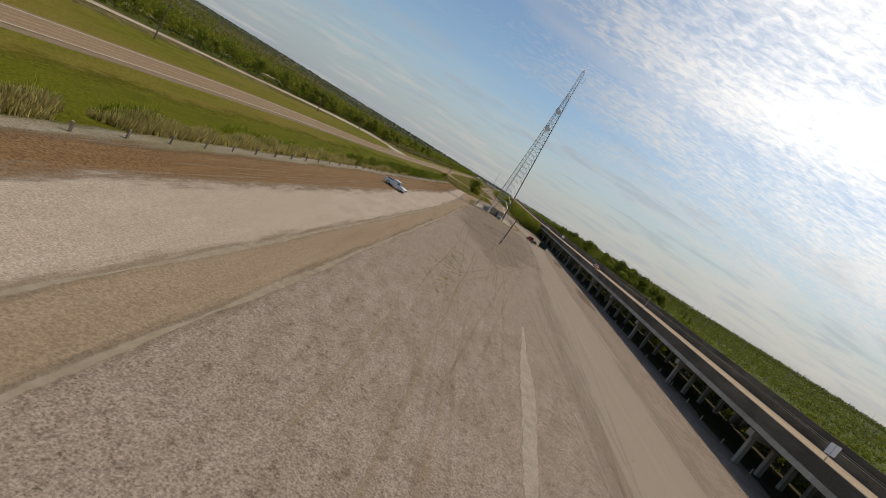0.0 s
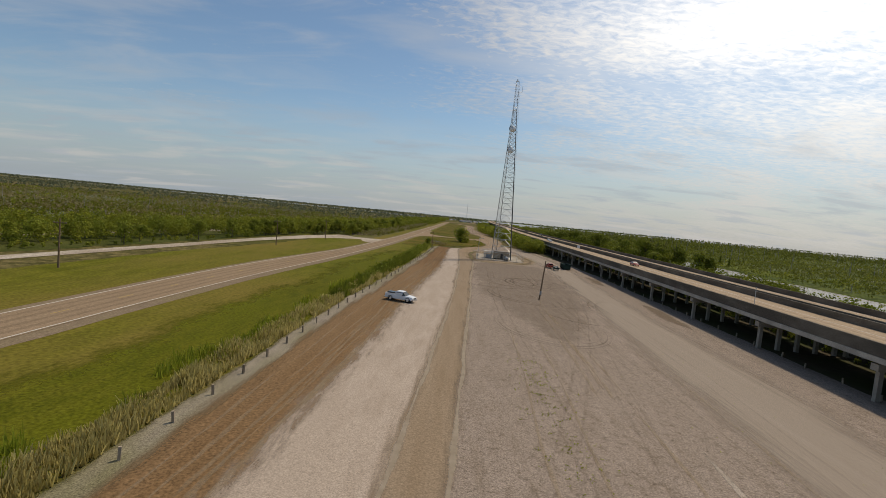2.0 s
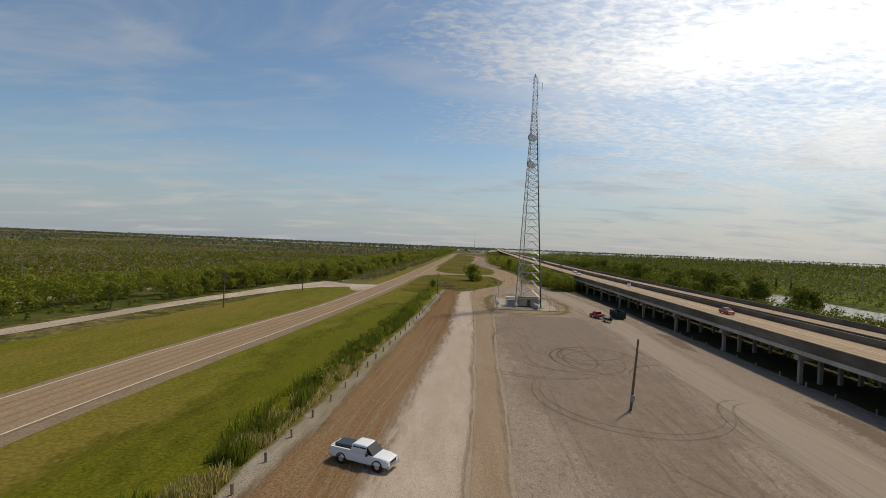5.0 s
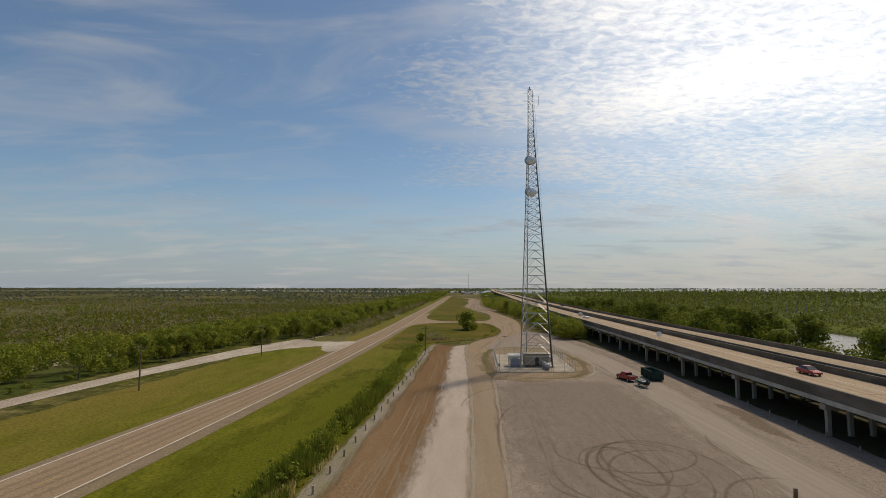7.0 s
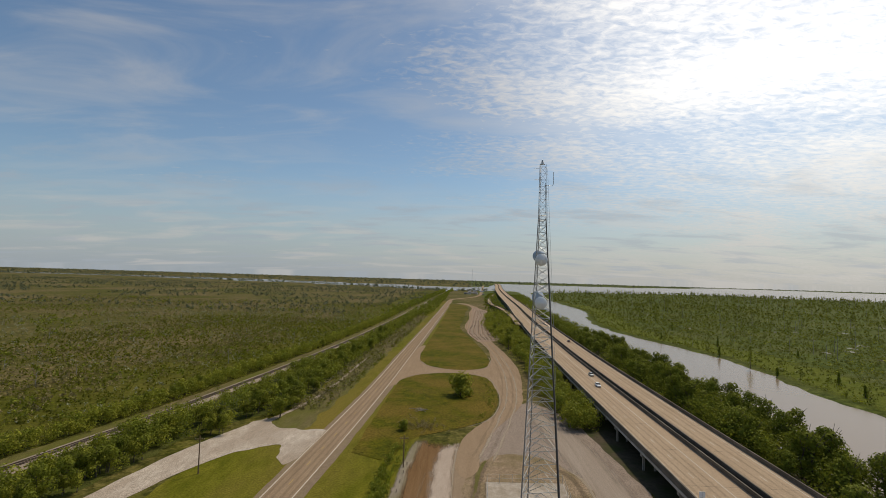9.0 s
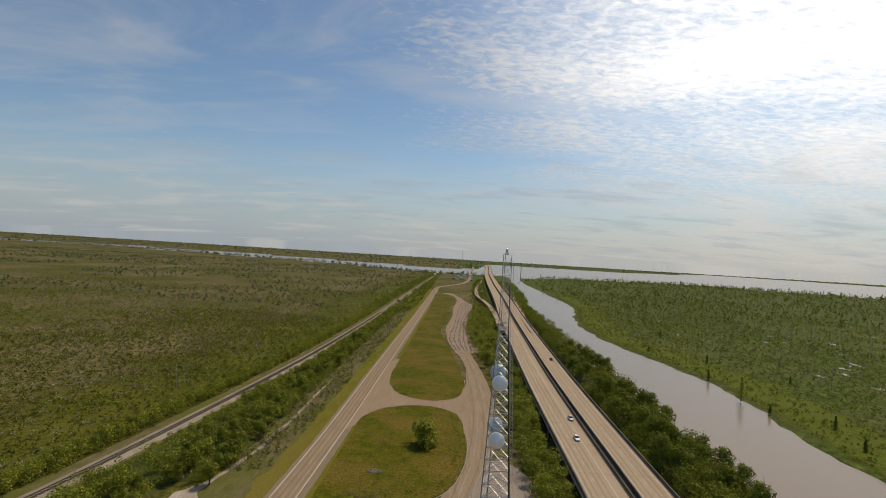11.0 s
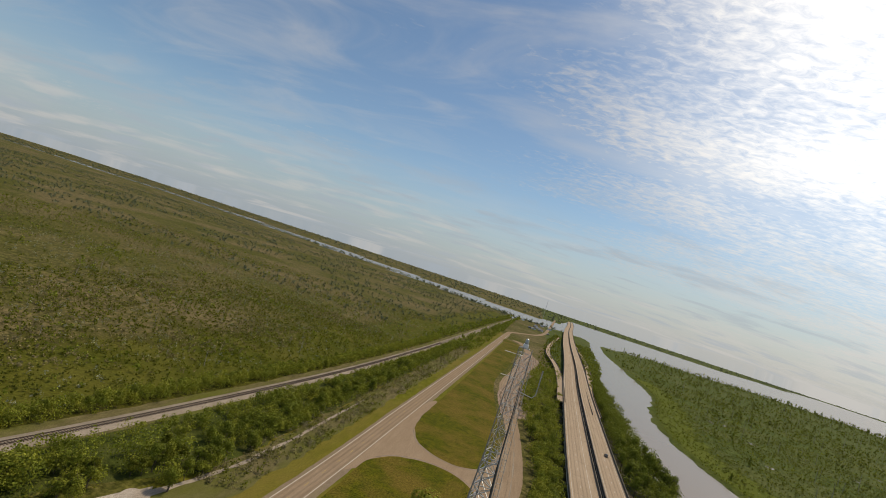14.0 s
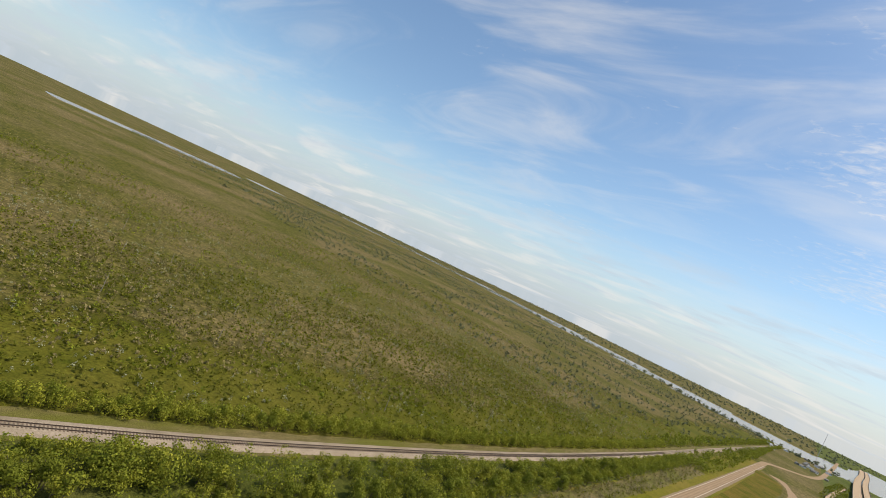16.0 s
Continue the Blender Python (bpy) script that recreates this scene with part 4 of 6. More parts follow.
# ---- compound at the tower's foot ----
def build_compound():
    patch("tower_ground", [(5.8, 200), (10, 197.5), (27, 199), (34.5, 212), (36.5, 226), (35, 246), (26, 258), (14, 257), (8, 247)], 0.078, M_PADSOIL, "trampled brown soil round the tower pad", "dirt", 1.2, 1.2)
    rim = [(14, 198.4), (27, 199.4), (32.5, 206), (35.8, 218), (36.3, 230), (35, 244), (31, 252)]
    band("soil_ridge", shifted(rim, 0.1), shifted(rim, 0.9), 0.094, M_EDGE, "low pale ridge of pushed-up soil", "dirt", 1.0, (0.5, 0.5), fade=0.8)
    band("soil_rut", shifted(rim, -2.4), shifted(rim, -1.2), 0.090, M_SOIL_R, "dark rut curving round the tower pad", "dirt", 1.0, (0.5, 0.5), fade=0.8)
    rut = [(8.0, 200), (8.0, 220), (8.8, 240), (12, 253)]
    band("soil_rut", shifted(rut, -1.2), shifted(rut, 1.0), 0.092, M_SOIL_R, "dark muddy ditch beside the tower pad", "dirt", 1.0, (0.5, 0.5), fade=0.9)
    band("grass_fringe", shifted(rut, -0.7), shifted(rut, 0.1), 0.098, M_RAILSIDE, "thin grass in the ditch beside the pad", "grass", 1.0, (0.7, 0.7))
    g = Geo().loft([[(9.4, 207.2, z), (29.6, 208.2, z), (30.6, 239.4, z), (10.8, 238.4, z)] for z in (0.0, 0.24)])
    bevel(solo("concrete_pad", g, M_PADGRAVEL, "low pale gravel tower pad with concrete kerb", "pad", kind="structure"), 0.05)
    fence = thing("chain_link_fence", "low steel post fence round the tower pad", "fence")
    ring = [(9.7, 207.6), (29.3, 208.6), (30.2, 239.0), (11.1, 238.0)]
    me = Geo().tube((0, 0, 0.24), (0, 0, 2.45), 0.05, n=6).mesh("post", M_STEEL)
    for a, b, n in zip(ring, ring[1:] + ring[:1], (7, 9, 6, 9)):
        for i in range(n):
            part("post", me, None, fence).location = (a[0] + (b[0] - a[0]) * i / n, a[1] + (b[1] - a[1]) * i / n, 0)
        for z in (0.4, 1.4, 2.4):
            part("rail", Geo().tube((*a, z), (*b, z), 0.02, n=4), M_STEEL, fence)
    sh = thing("equipment_shelter", "tan concrete equipment shelter with a flat roof", "shelter", at=pose(20.7, 216.9, 0.24))
    bevel(part("wall", Geo().box(-3.3, -1.6, 0.35, 3.3, 1.6, 3.2), M_SHELTER, sh), 0.06)
    bevel(part("roof", Geo().box(-3.5, -1.75, 3.2, 3.5, 1.75, 3.42), M_CONC, sh), 0.04)
    part("plinth", Geo().box(-3.1, -1.5, 0, 3.1, 1.5, 0.35), M_DARKCONC, sh)
    d = part("door", Geo().box(-0.4, -1.66, 0.4, 0.6, -1.6, 2.5), M_DARK, sh)
    part("handle", Geo().box(0.42, -1.72, 1.3, 0.5, -1.66, 1.5), M_STEEL, d)
    part("wall_unit", Geo().box(3.3, -1.0, 1.2, 3.95, 0.4, 2.5), M_STEEL, sh, "grey air conditioner")
    gen = thing("generator", "grey generator housing on a steel platform", "generator", at=pose(15.1, 216.6, 0.24))
    for x in (-1.6, 1.6):
        for y in (-1.2, 1.2):
            part("leg", Geo().box(x - 0.08, y - 0.08, 0, x + 0.08, y + 0.08, 2.3), M_STEEL, gen)
    part("platform", Geo().box(-1.8, -1.4, 2.3, 1.8, 1.4, 2.45), M_STEEL, gen)
    bevel(part("housing", Geo().box(-1.2, -0.9, 0.1, 1.2, 0.9, 1.9), M_GREY, gen), 0.05)
    part("canopy", Geo().box(-1.9, -1.5, 3.0, 1.9, 1.5, 3.1), M_STEEL, gen)
    for x in (-1.7, 1.7):
        part("upright", Geo().box(x - 0.04, -1.3, 2.45, x + 0.04, -1.22, 3.0), M_STEEL, gen)
    tk = thing("fuel_tank", "grey horizontal fuel tank between pale guard rails", "tank", at=pose(22.6, 211.9, 0.24))
    part("tank", Geo().lathe([(0.02, -2.6), (0.45, -2.5), (0.6, -2.2), (0.6, 2.2), (0.45, 2.5), (0.02, 2.6)], 16, pose(0, 0, 1.0, 90, 0, 0)), M_GREY, tk, "", True)
    for q in (-0.85, 0.85):
        for y in (-2.8, 0, 2.8):
            part("guard_post", Geo().box(q - 0.05, y - 0.05, 0, q + 0.05, y + 0.05, 1.9), M_STEEL, tk)
        part("guard_rail", Geo().box(q - 0.04, -2.85, 1.9, q + 0.04, 2.85, 2.0), M_STEEL, tk)
    for y in (-1.5, 1.5):
        part("saddle", Geo().box(-0.5, y - 0.12, 0, 0.5, y + 0.12, 0.6), M_CONC, tk)
    br = thing("cable_bridge", "galvanised cable bridge from shelter to tower", "cable tray", at=pose(21.4, 218.6, 0.24))
    part("tray", Geo().box(-0.3, 0, 3.0, 0.3, 2.6, 3.12), M_STEEL, br)
    for y in (0.3, 2.4):
        part("post", Geo().box(-0.06, y - 0.06, 0, 0.06, y + 0.06, 3.0), M_STEEL, br)
    for (x, y, hh) in ((10.1, 208.4, 8.6),):
        po = thing("pad_pole", "slim grey steel pole on the tower pad", "pole", at=pose(x, y, 0.24))
        part("shaft", Geo().tube((0, 0, 0), (0, 0, hh), 0.09, 0.06, 8), M_STEEL, po)
        part("box", Geo().box(-0.25, -0.3, 1.2, 0.25, -0.08, 1.9), M_GREY, po)
        arm = part("arm", Geo().tube((0, 0, hh - 0.1), (1.3, 0.1, hh + 0.1), 0.05), M_STEEL, po)
        bevel(part("lamp_head", Geo().box(1.1, -0.05, hh + 0.0, 1.9, 0.3, hh + 0.18), M_GREY, arm), 0.04)


M_SHELTER = mat("tan_shelter_wall", (0.36, 0.29, 0.21), (0.42, 0.345, 0.255), 1.5, 0.85, 0.01)
M_GREY = mat("grey_housing", (0.30, 0.31, 0.32), (0.36, 0.37, 0.38), 1.5, 0.6)
build_compound()


# ---- poles and posts ----
def utility_pole(x, y, h, arm=False, turn=0.0, lean=0.0, label="weathered brown timber utility pole"):
    po = thing("utility_pole", label, "utility pole", "utility poles", at=pose(x, y, 0, 0, lean, turn))
    part("shaft", Geo().tube((0, 0, -0.3), (0, 0, h), 0.19, 0.12, 8), M_POLE, po)
    if arm:
        a = part("crossarm", Geo().box(-1.2, -0.06, h - 0.9, 1.2, 0.06, h - 0.76), M_POLE, po)
        for q in (-1.05, -0.5, 0.5, 1.05):
            part("insulator", Geo().lathe([(0.05, 0), (0.08, 0.08), (0.05, 0.2)], 8, pose(q, 0, h - 0.76)), M_CONC, a)
    return po


M_POLE = mat("pole_timber", (0.155, 0.105, 0.065), (0.23, 0.165, 0.11), 2.0, 0.9)
po = utility_pole(19.9, 115.6, 9.0, lean=3.5, label="bare brown timber pole standing in the lot")
part("meter_box", Geo().box(-0.2, -0.38, 1.2, 0.2, -0.18, 2.0), M_GREY, po)
for x, y, h in ((-66.5, 184, 9.5), (-62.0, 236, 9.5), (-11.0, 246, 8.5), (-76, 96, 9.5), (-81, 30, 9.5)):
    utility_pole(x, y, h, True, 8)

post = thing("timber_post", "short square weathered timber post in gravel", "post", "timber posts along the verge", at=pose(0, 0, 0))
part("shaft", Geo().box(-0.09, -0.09, -0.3, 0.09, 0.09, 0.9), M_WOOD, post)
fp = along(FENCE, 5.6)
first = True
for k, (x, y) in enumerate(fp):
    if y < -20 or y > 250:
        continue
    m = pose(x + 0.6, y, 0.02, random.uniform(-4, 4), random.uniform(-4, 4), random.uniform(0, 90))
    if first:
        post.matrix_world, first = m, False
    else:
        copy_thing(post, m)
for k in range(26):
    y = 20 + k * 6.2
    copy_thing(post, pose(at_y([(51, 0), (52.6, 110), (52.2, 225)], y) + random.uniform(-0.4, 0.4), y, -0.1, random.uniform(-5, 5), random.uniform(-5, 5), 20))


# ---- trees and brush ----
def leaf_quads(centres, sizes, rng, out=None):
    """Leaf sprays of uneven shape at the given centres, facing roughly out of the crown, as vertices and faces."""
    n = len(centres)
    face = rng.normal(size=(n, 3))
    if out is not None:
        face = face * 0.22 + out + np.array([0, 0, 0.25])
    a = np.cross(face, rng.normal(size=(n, 3)))
    a /= np.linalg.norm(a, axis=1)[:, None] + 1e-9
    b = np.cross(face, a)
    b /= np.linalg.norm(b, axis=1)[:, None] + 1e-9
    s = sizes[:, None]
    k = rng.uniform(0.45, 1.0, (n, 4, 1))
    v = np.stack([centres - a * s * k[:, 0], centres - b * s * k[:, 1] * 0.8, centres + a * s * k[:, 2], centres + b * s * k[:, 3] * 0.8], 1).reshape(-1, 3)
    f = np.arange(4 * n).reshape(n, 4)
    return v, f


def crown_points(rng, h, r, n, lobes=7, low=0.25, size=(0.34, 0.58)):
    """Points on and in an uneven crown made of lobes."""
    z0 = h * low
    cs, rs = [], []
    for k in range(lobes):
        a, q = rng.uniform(0, 2 * math.pi), rng.uniform(0.15, 0.75) * r
        z = rng.uniform(z0 + 0.12 * h, h * 0.86)
        q *= 1.1 - 0.75 * (z - z0) / (h - z0)
        cs.append((q * math.cos(a), q * math.sin(a), z))
        rs.append(rng.uniform(*size) * r)
    cs, rs = np.array(cs), np.array(rs)
    i = rng.integers(0, lobes, n)
    d = rng.normal(size=(n, 3))
    d /= np.linalg.norm(d, axis=1)[:, None]
    q = cs[i] + d * (rs[i] * rng.uniform(0.82, 1.04, n))[:, None] * np.array([1, 1, 0.85])
    q[:, 2] = np.maximum(q[:, 2], z0 * rng.uniform(0.7, 1.1, n))
    return np.c_[q, d]


def mesh_of(name, v, f, material):
    me = bpy.data.meshes.new(name)
    me.vertices.add(len(v))
    me.vertices.foreach_set("co", np.asarray(v, np.float32).ravel())
    n = len(f)
    me.loops.add(4 * n)
    me.loops.foreach_set("vertex_index", np.asarray(f, np.int32).ravel())
    me.polygons.add(n)
    me.polygons.foreach_set("loop_start", np.arange(0, 4 * n, 4, dtype=np.int32))
    me.materials.append(material)
    me.update(calc_edges=True)
    return me


def tree_kind(seed, h, r, leaves, material, label, leaf=0.44):
    rng = np.random.default_rng(seed)
    t = thing("tree", label, "tree", "trees beside the roads", at=pose(0, 0, -50))
    g = Geo()
    bend = [Vector((rng.uniform(-0.25, 0.25) * k, rng.uniform(-0.25, 0.25) * k, h * 0.2 * k)) for k in range(5)]
    for k in range(4):
        g.tube(bend[k], bend[k + 1], 0.2 * (1 - k * 0.22) * h / 9, 0.2 * (1 - (k + 1) * 0.22) * h / 9, 7)
    for k in range(7):
        b = bend[1 + k % 3].lerp(bend[2 + k % 3], rng.uniform())
        a = k * 2.4 + rng.uniform(0, 1)
        e = b + Vector((math.cos(a) * r * 0.62, math.sin(a) * r * 0.62, h * rng.uniform(0.12, 0.28)))
        g.tube(b, e, 0.07 * h / 9, 0.025 * h / 9, 5)
    part("trunk", g, M_BARK, t)
    q = crown_points(rng, h, r, leaves, 9)
    v, f = leaf_quads(q[:, :3], rng.uniform(0.55, 1.0, leaves) * leaf, rng, q[:, 3:])
    part("crown", mesh_of("crown", v, f, material), None, t)
    return t


KINDS = [
    tree_kind(1, 9.5, 3.6, 900, M_LEAF, "leafy green broadleaf tree at the wood's edge"),
    tree_kind(2, 8.0, 3.9, 900, M_LEAF2, "rounded yellow-green broadleaf tree"),
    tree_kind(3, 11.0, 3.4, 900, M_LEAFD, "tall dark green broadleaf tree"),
    tree_kind(4, 6.5, 3.2, 800, M_LEAF2, "low bushy bright green tree"),
    tree_kind(5, 7.5, 3.0, 850, M_LEAF3, "thin olive-green willow-like tree"),
]
used = [False] * len(KINDS)


def place_tree(x, y, s=1.0, kind=None, z=0.0):
    k = random.randrange(len(KINDS)) if kind is None else kind
    m = pose(x, y, z, 0, 0, random.uniform(0, 360))
    if used[k]:
        ob = copy_thing(KINDS[k], m)
    else:
        ob, used[k] = KINDS[k], True
        ob.matrix_world = m
    ob.scale = (s, s, s * random.uniform(0.9, 1.15))
    return ob


def woods(name, spots, label, material, per=90, leaf=0.75, seed=0, aspect=0.42, low=0.1, category="woods"):
    """One mass of many small trees or bushes: spots are (x, y, height)."""
    rng = np.random.default_rng(seed)
    shapes = [crown_points(rng, 1.0, 0.5, per, 10 if per > 50 else 7, low, (0.30, 0.48) if per > 50 else (0.34, 0.58)) for _ in range(12)]
    pts, sz = [], []
    for x, y, h in spots:
        q = shapes[rng.integers(12)].copy()
        a = rng.uniform(0, 6.28)
        c, s = math.cos(a), math.sin(a)
        w = 2 * aspect * h * rng.uniform(0.8, 1.25)
        q = np.c_[(q[:, 0] * c - q[:, 1] * s) * w + x, (q[:, 0] * s + q[:, 1] * c) * w + y, q[:, 2] * h, q[:, 3] * c - q[:, 4] * s, q[:, 3] * s + q[:, 4] * c, q[:, 5]]
        pts.append(q)
        sz.append(np.full(per, leaf * (h / 8.0) ** 0.5) * rng.uniform(0.6, 1.1, per))
    pts = np.concatenate(pts)
    v, f = leaf_quads(pts[:, :3], np.concatenate(sz), rng, pts[:, 3:])
    return tagged(new(name, mesh_of(name, v, f, material)), label, category, kind="stuff")


# the single bush on the grass island
bush = thing("bush", "single wide green bush on the grass island", "bush", at=pose(4.5, 326, 0.1) @ Matrix.Scale(1.8, 4))
part("stems", Geo().tube((0, 0, 0), (0.5, 0.2, 2.2), 0.12, 0.05).tube((0, 0, 0), (-0.6, 0.1, 2.0), 0.1, 0.04).tube((0, 0, 0), (0.1, -0.6, 2.1), 0.1, 0.04), M_BARK, bush)
g_ = np.random.default_rng(77)
q_ = crown_points(g_, 5.0, 4.2, 1500, 11, 0.02)
v_, f_ = leaf_quads(q_[:, :3], g_.uniform(0.25, 0.5, 1500), g_, q_[:, 3:])
part("crown", mesh_of("crown", v_, f_, M_LEAF2), None, bush)
rng = np.random.default_rng(5)
EDGE_W = [(41, 270), (38, 330), (41, 400), (36, 470), (28, 540), (25, 620), (38, 760)]


def belt_x(y, u):
    """Across the wooded belt between the railway (u = 0) and lane or road (u = 1)."""
    r = at_y(RAILS, y) + 6
    e = at_y(lane_w, y) - 3.0 if y < 235 else (-80.0 if y < 262 else (-70.0 if y < 284 else at_y(HWY_W, y) - 20.5))
    return r + u * max(3.0, e - r)


bulk, bulk2 = [], []
for k in range(1250):
    y = 40 + 700 * rng.uniform() ** 1.15
    u = rng.uniform() ** 0.8
    h = rng.uniform(2.2, 6.2) if y < 212 + 25 * noise.noise((y * 0.05, u * 3, 0)) else (rng.uniform(3.2, 7.5) if y < 330 else rng.uniform(3.2, 7.5))
    x = belt_x(y, u * (0.72 if y < 200 else 0.95))
    if u > 0.8 and y < 200:
        x, h = belt_x(y, rng.uniform(0.7, 0.97)), rng.uniform(0.7, 1.8)
    if y < 300 and 0.2 < u < 0.8:
        h *= 1.35
    h = max(1.2, min(h, (0.68 if y < 255 else 0.95) * (x - at_y(RAILS, y) - 4) + rng.uniform(-0.4, 1.2)))
    (bulk if k % 3 else bulk2).append((x, y, h))
for k in range(300):
    y = 100 + k * 2.1 + rng.uniform(-1.5, 1.5)
    (bulk if k % 4 == 1 else bulk2).append((at_y(RAILS, y) - rng.uniform(8.5, 11.5), y, rng.uniform(4.2, 7.6)))
    (bulk if k % 2 else bulk2).append((at_y(RAILS, y) - rng.uniform(11, 17), y + 1.0, rng.uniform(2.6, 6.0)))
bank, bank2 = [], []
for k in range(900):
    y = rng.uniform(60, 420) if k % 5 < 3 else rng.uniform(420, 800)
    d, w = at_y(DECK_W, y) + 34.5, at_y(RIVER_W, y) - 0.5
    (bank if k % 4 else bank2).append((rng.uniform(d, max(d + 2, w)), y, rng.uniform(4.0, 8.0) if y < 230 else rng.uniform(7.0, 12.0)))
for k in range(90):
    y = rng.uniform(15, 200)
    if noise.noise((y * 0.06, 4.0, 0.0)) > -0.15:
        (bank if k % 3 else bank2).append((at_y(DECK_W, y) + 34 + rng.uniform(0, 13), y, rng.uniform(4.0, 8.0)))
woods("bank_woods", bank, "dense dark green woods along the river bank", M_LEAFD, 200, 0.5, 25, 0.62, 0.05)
woods("bank_young_woods", bank2, "lighter green young trees along the river", M_LEAF, 200, 0.5, 26, 0.62, 0.05)
for k in range(620):
    y = 284 + 496 * rng.uniform() ** 1.2
    x = rng.uniform(at_y(EDGE_W, y) + 2, at_y(DECK_W, y) - 3)
    (bulk2 if k % 3 else bulk).append((x, y, rng.uniform(4.5, 9.0)))
wf = [(y, belt_x(y, 0.0), belt_x(y, 0.97)) for y in range(-140, 741, 20)]
# undergrowth sheet with the gaps' shade put into its dark colour
band("woods_floor", [(a, y) for y, a, b in wf], [(b, y) for y, a, b in wf], 0.045, M_UNDER, "green undergrowth below the woods, darkened for tree shade", "undergrowth", 4.0, (1.5, 1.5))
under = []
for k in range(520):
    y = rng.uniform(-130, 420)
    under.append((at_y(DECK_W, y) + rng.uniform(32.0, 37.0), y, rng.uniform(2.5, 5.5)))
    under.append((at_y(DECK_W, y) + rng.uniform(13.0, 19.0), y + 2.0, rng.uniform(1.2, 2.6)))
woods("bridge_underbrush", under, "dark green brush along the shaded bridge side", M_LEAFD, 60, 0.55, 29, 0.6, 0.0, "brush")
woods("roadside_woods", bulk, "dense green woods beside road and bridge", M_LEAF, 210, 0.46, 23, 0.62, 0.05)
woods("young_woods", bulk2, "yellow-green young woods beside the roads", M_LEAF2, 210, 0.46, 24, 0.62, 0.05)
for k in range(70):
    y = rng.uniform(70, 330) if k % 5 == 0 else rng.uniform(210, 330)
    place_tree(belt_x(y, rng.uniform(0.62, 1.0)), y, rng.uniform(0.5, 0.85), (0, 2, 4, 0, 1)[k % 5])
for k in range(70):
    y = rng.uniform(270, 560)
    place_tree(belt_x(y, rng.uniform(0.45, 1.0)), y, rng.uniform(0.5, 0.9))
for k in range(45):
    y = rng.uniform(200, 560)
    place_tree(at_y(RAILS, y) - rng.uniform(9, 15), y, rng.uniform(0.4, 0.7))
for k in range(100):
    y = rng.uniform(200, 520)
    d, w = at_y(DECK_W, y) + 34.5, at_y(RIVER_W, y)
    place_tree(rng.uniform(d, max(d + 1.5, w - 1.0)), y, rng.uniform(0.95, 1.4), (2, 2, 0, 2)[k % 4])
for k in range(40):
    y = rng.uniform(280, 560)
    place_tree(rng.uniform(at_y(EDGE_W, y) + 2, at_y(DECK_W, y) - 4.0), y, rng.uniform(0.6, 0.95))

far_spots = []
for k in range(900):
    y = rng.uniform(700, 1700)
    r, e = at_y(RAILS, y), at_y(HWY_W, min(y, 1080))
    far_spots.append((rng.uniform(r - 22, r - 8) if rng.uniform() < 0.4 else rng.uniform(r + 7, max(r + 10, e - 6)), y, rng.uniform(5, 9)))
for k in range(420):
    y = rng.uniform(740, 1400)
    d, w = at_y(DECK_W, y) + 32, at_y(RIVER_W, y)
    far_spots.append((rng.uniform(d, max(d + 3, w)), y, rng.uniform(5, 9)))
for k in range(420):
    y = rng.uniform(720, 1500)
    far_spots.append((rng.uniform(at_y([(44, 720), (44, 950), (58, 1200), (100, 1650)], y), at_y(DECK_W, y) - 5), y, rng.uniform(3, 6)))
woods("far_woods", far_spots, "distant green woods along the roads", M_LEAF, 34, 1.15, 3)

# low brush on the marsh, greyish to the west and green to the east
def scatter(n, x0, x1, y0, y1, h0, h1, seed, keep):
    g = np.random.default_rng(seed)
    x, y = g.uniform(x0, x1, n * 2), g.uniform(y0, y1, n * 2)
    ok = keep(x, y)
    return [(a, b, g.uniform(h0, h1)) for a, b in zip(x[ok][:n], y[ok][:n])]


clump = lambda x, y, s, o: np.array([noise.noise((a * s, b * s, o)) for a, b in zip(x, y)])
west = lambda x, y: x < np.interp(y, [q[1] for q in RAILS], [q[0] for q in RAILS]) - 14
east = lambda x, y: x > np.interp(y, [q[1] for q in RIVER_E], [q[0] for q in RIVER_E]) + 5
RX = [q[1] for q in RAILS], [q[0] for q in RAILS]
woods("marsh_brush", scatter(6500, -620, -70, 120, 900, 1.4, 3.6, 11, lambda x, y: west(x, y) & (x < np.interp(y, *RX) - 34 - 60 * clump(x, y, 0.01, 3.0)) & (clump(x, y, 0.013, 0.0) > -0.2)), "grey-brown low brush on the marsh", M_BRUSH, 10, 1.05, 4, 0.6, 0.0, "brush")
woods("marsh_shrubs", scatter(3800, -620, -70, 100, 900, 1.2, 3.2, 12, lambda x, y: west(x, y) & (clump(x, y, 0.013, 5.0) > -0.25)), "low green shrubs on the marsh", M_LEAF3, 11, 1.1, 5, 0.6, 0.0, "shrubs")
woods("marsh_thicket", scatter(2600, -620, -70, 100, 900, 1.6, 4.2, 18, lambda x, y: west(x, y) & (clump(x, y, 0.02, 8.0) > 0.05)), "dark green thickets on the marsh", M_LEAF, 16, 1.2, 15, 0.6, 0.0, "shrubs")
# the far brush takes the leaf colour with haze painted in
woods("far_marsh_brush", scatter(5000, -1900, -60, 700, 1900, 2.5, 5.0, 13, lambda x, y: west(x, y) & (clump(x, y, 0.006, 0.0) > -0.15)), "far brush across the marsh, greyed for haze", M_FARLEAF, 8, 2.8, 6, 0.7, 0.0, "brush")
woods("east_marsh_shrubs", scatter(6800, 160, 640, 60, 1250, 1.0, 3.4, 14, lambda x, y: east(x, y) & (clump(x, y, 0.02, 2.0) > -0.2)), "low green shrubs on the far river bank", M_LEAFE, 10, 1.3, 7, 0.7, 0.0, "shrubs")
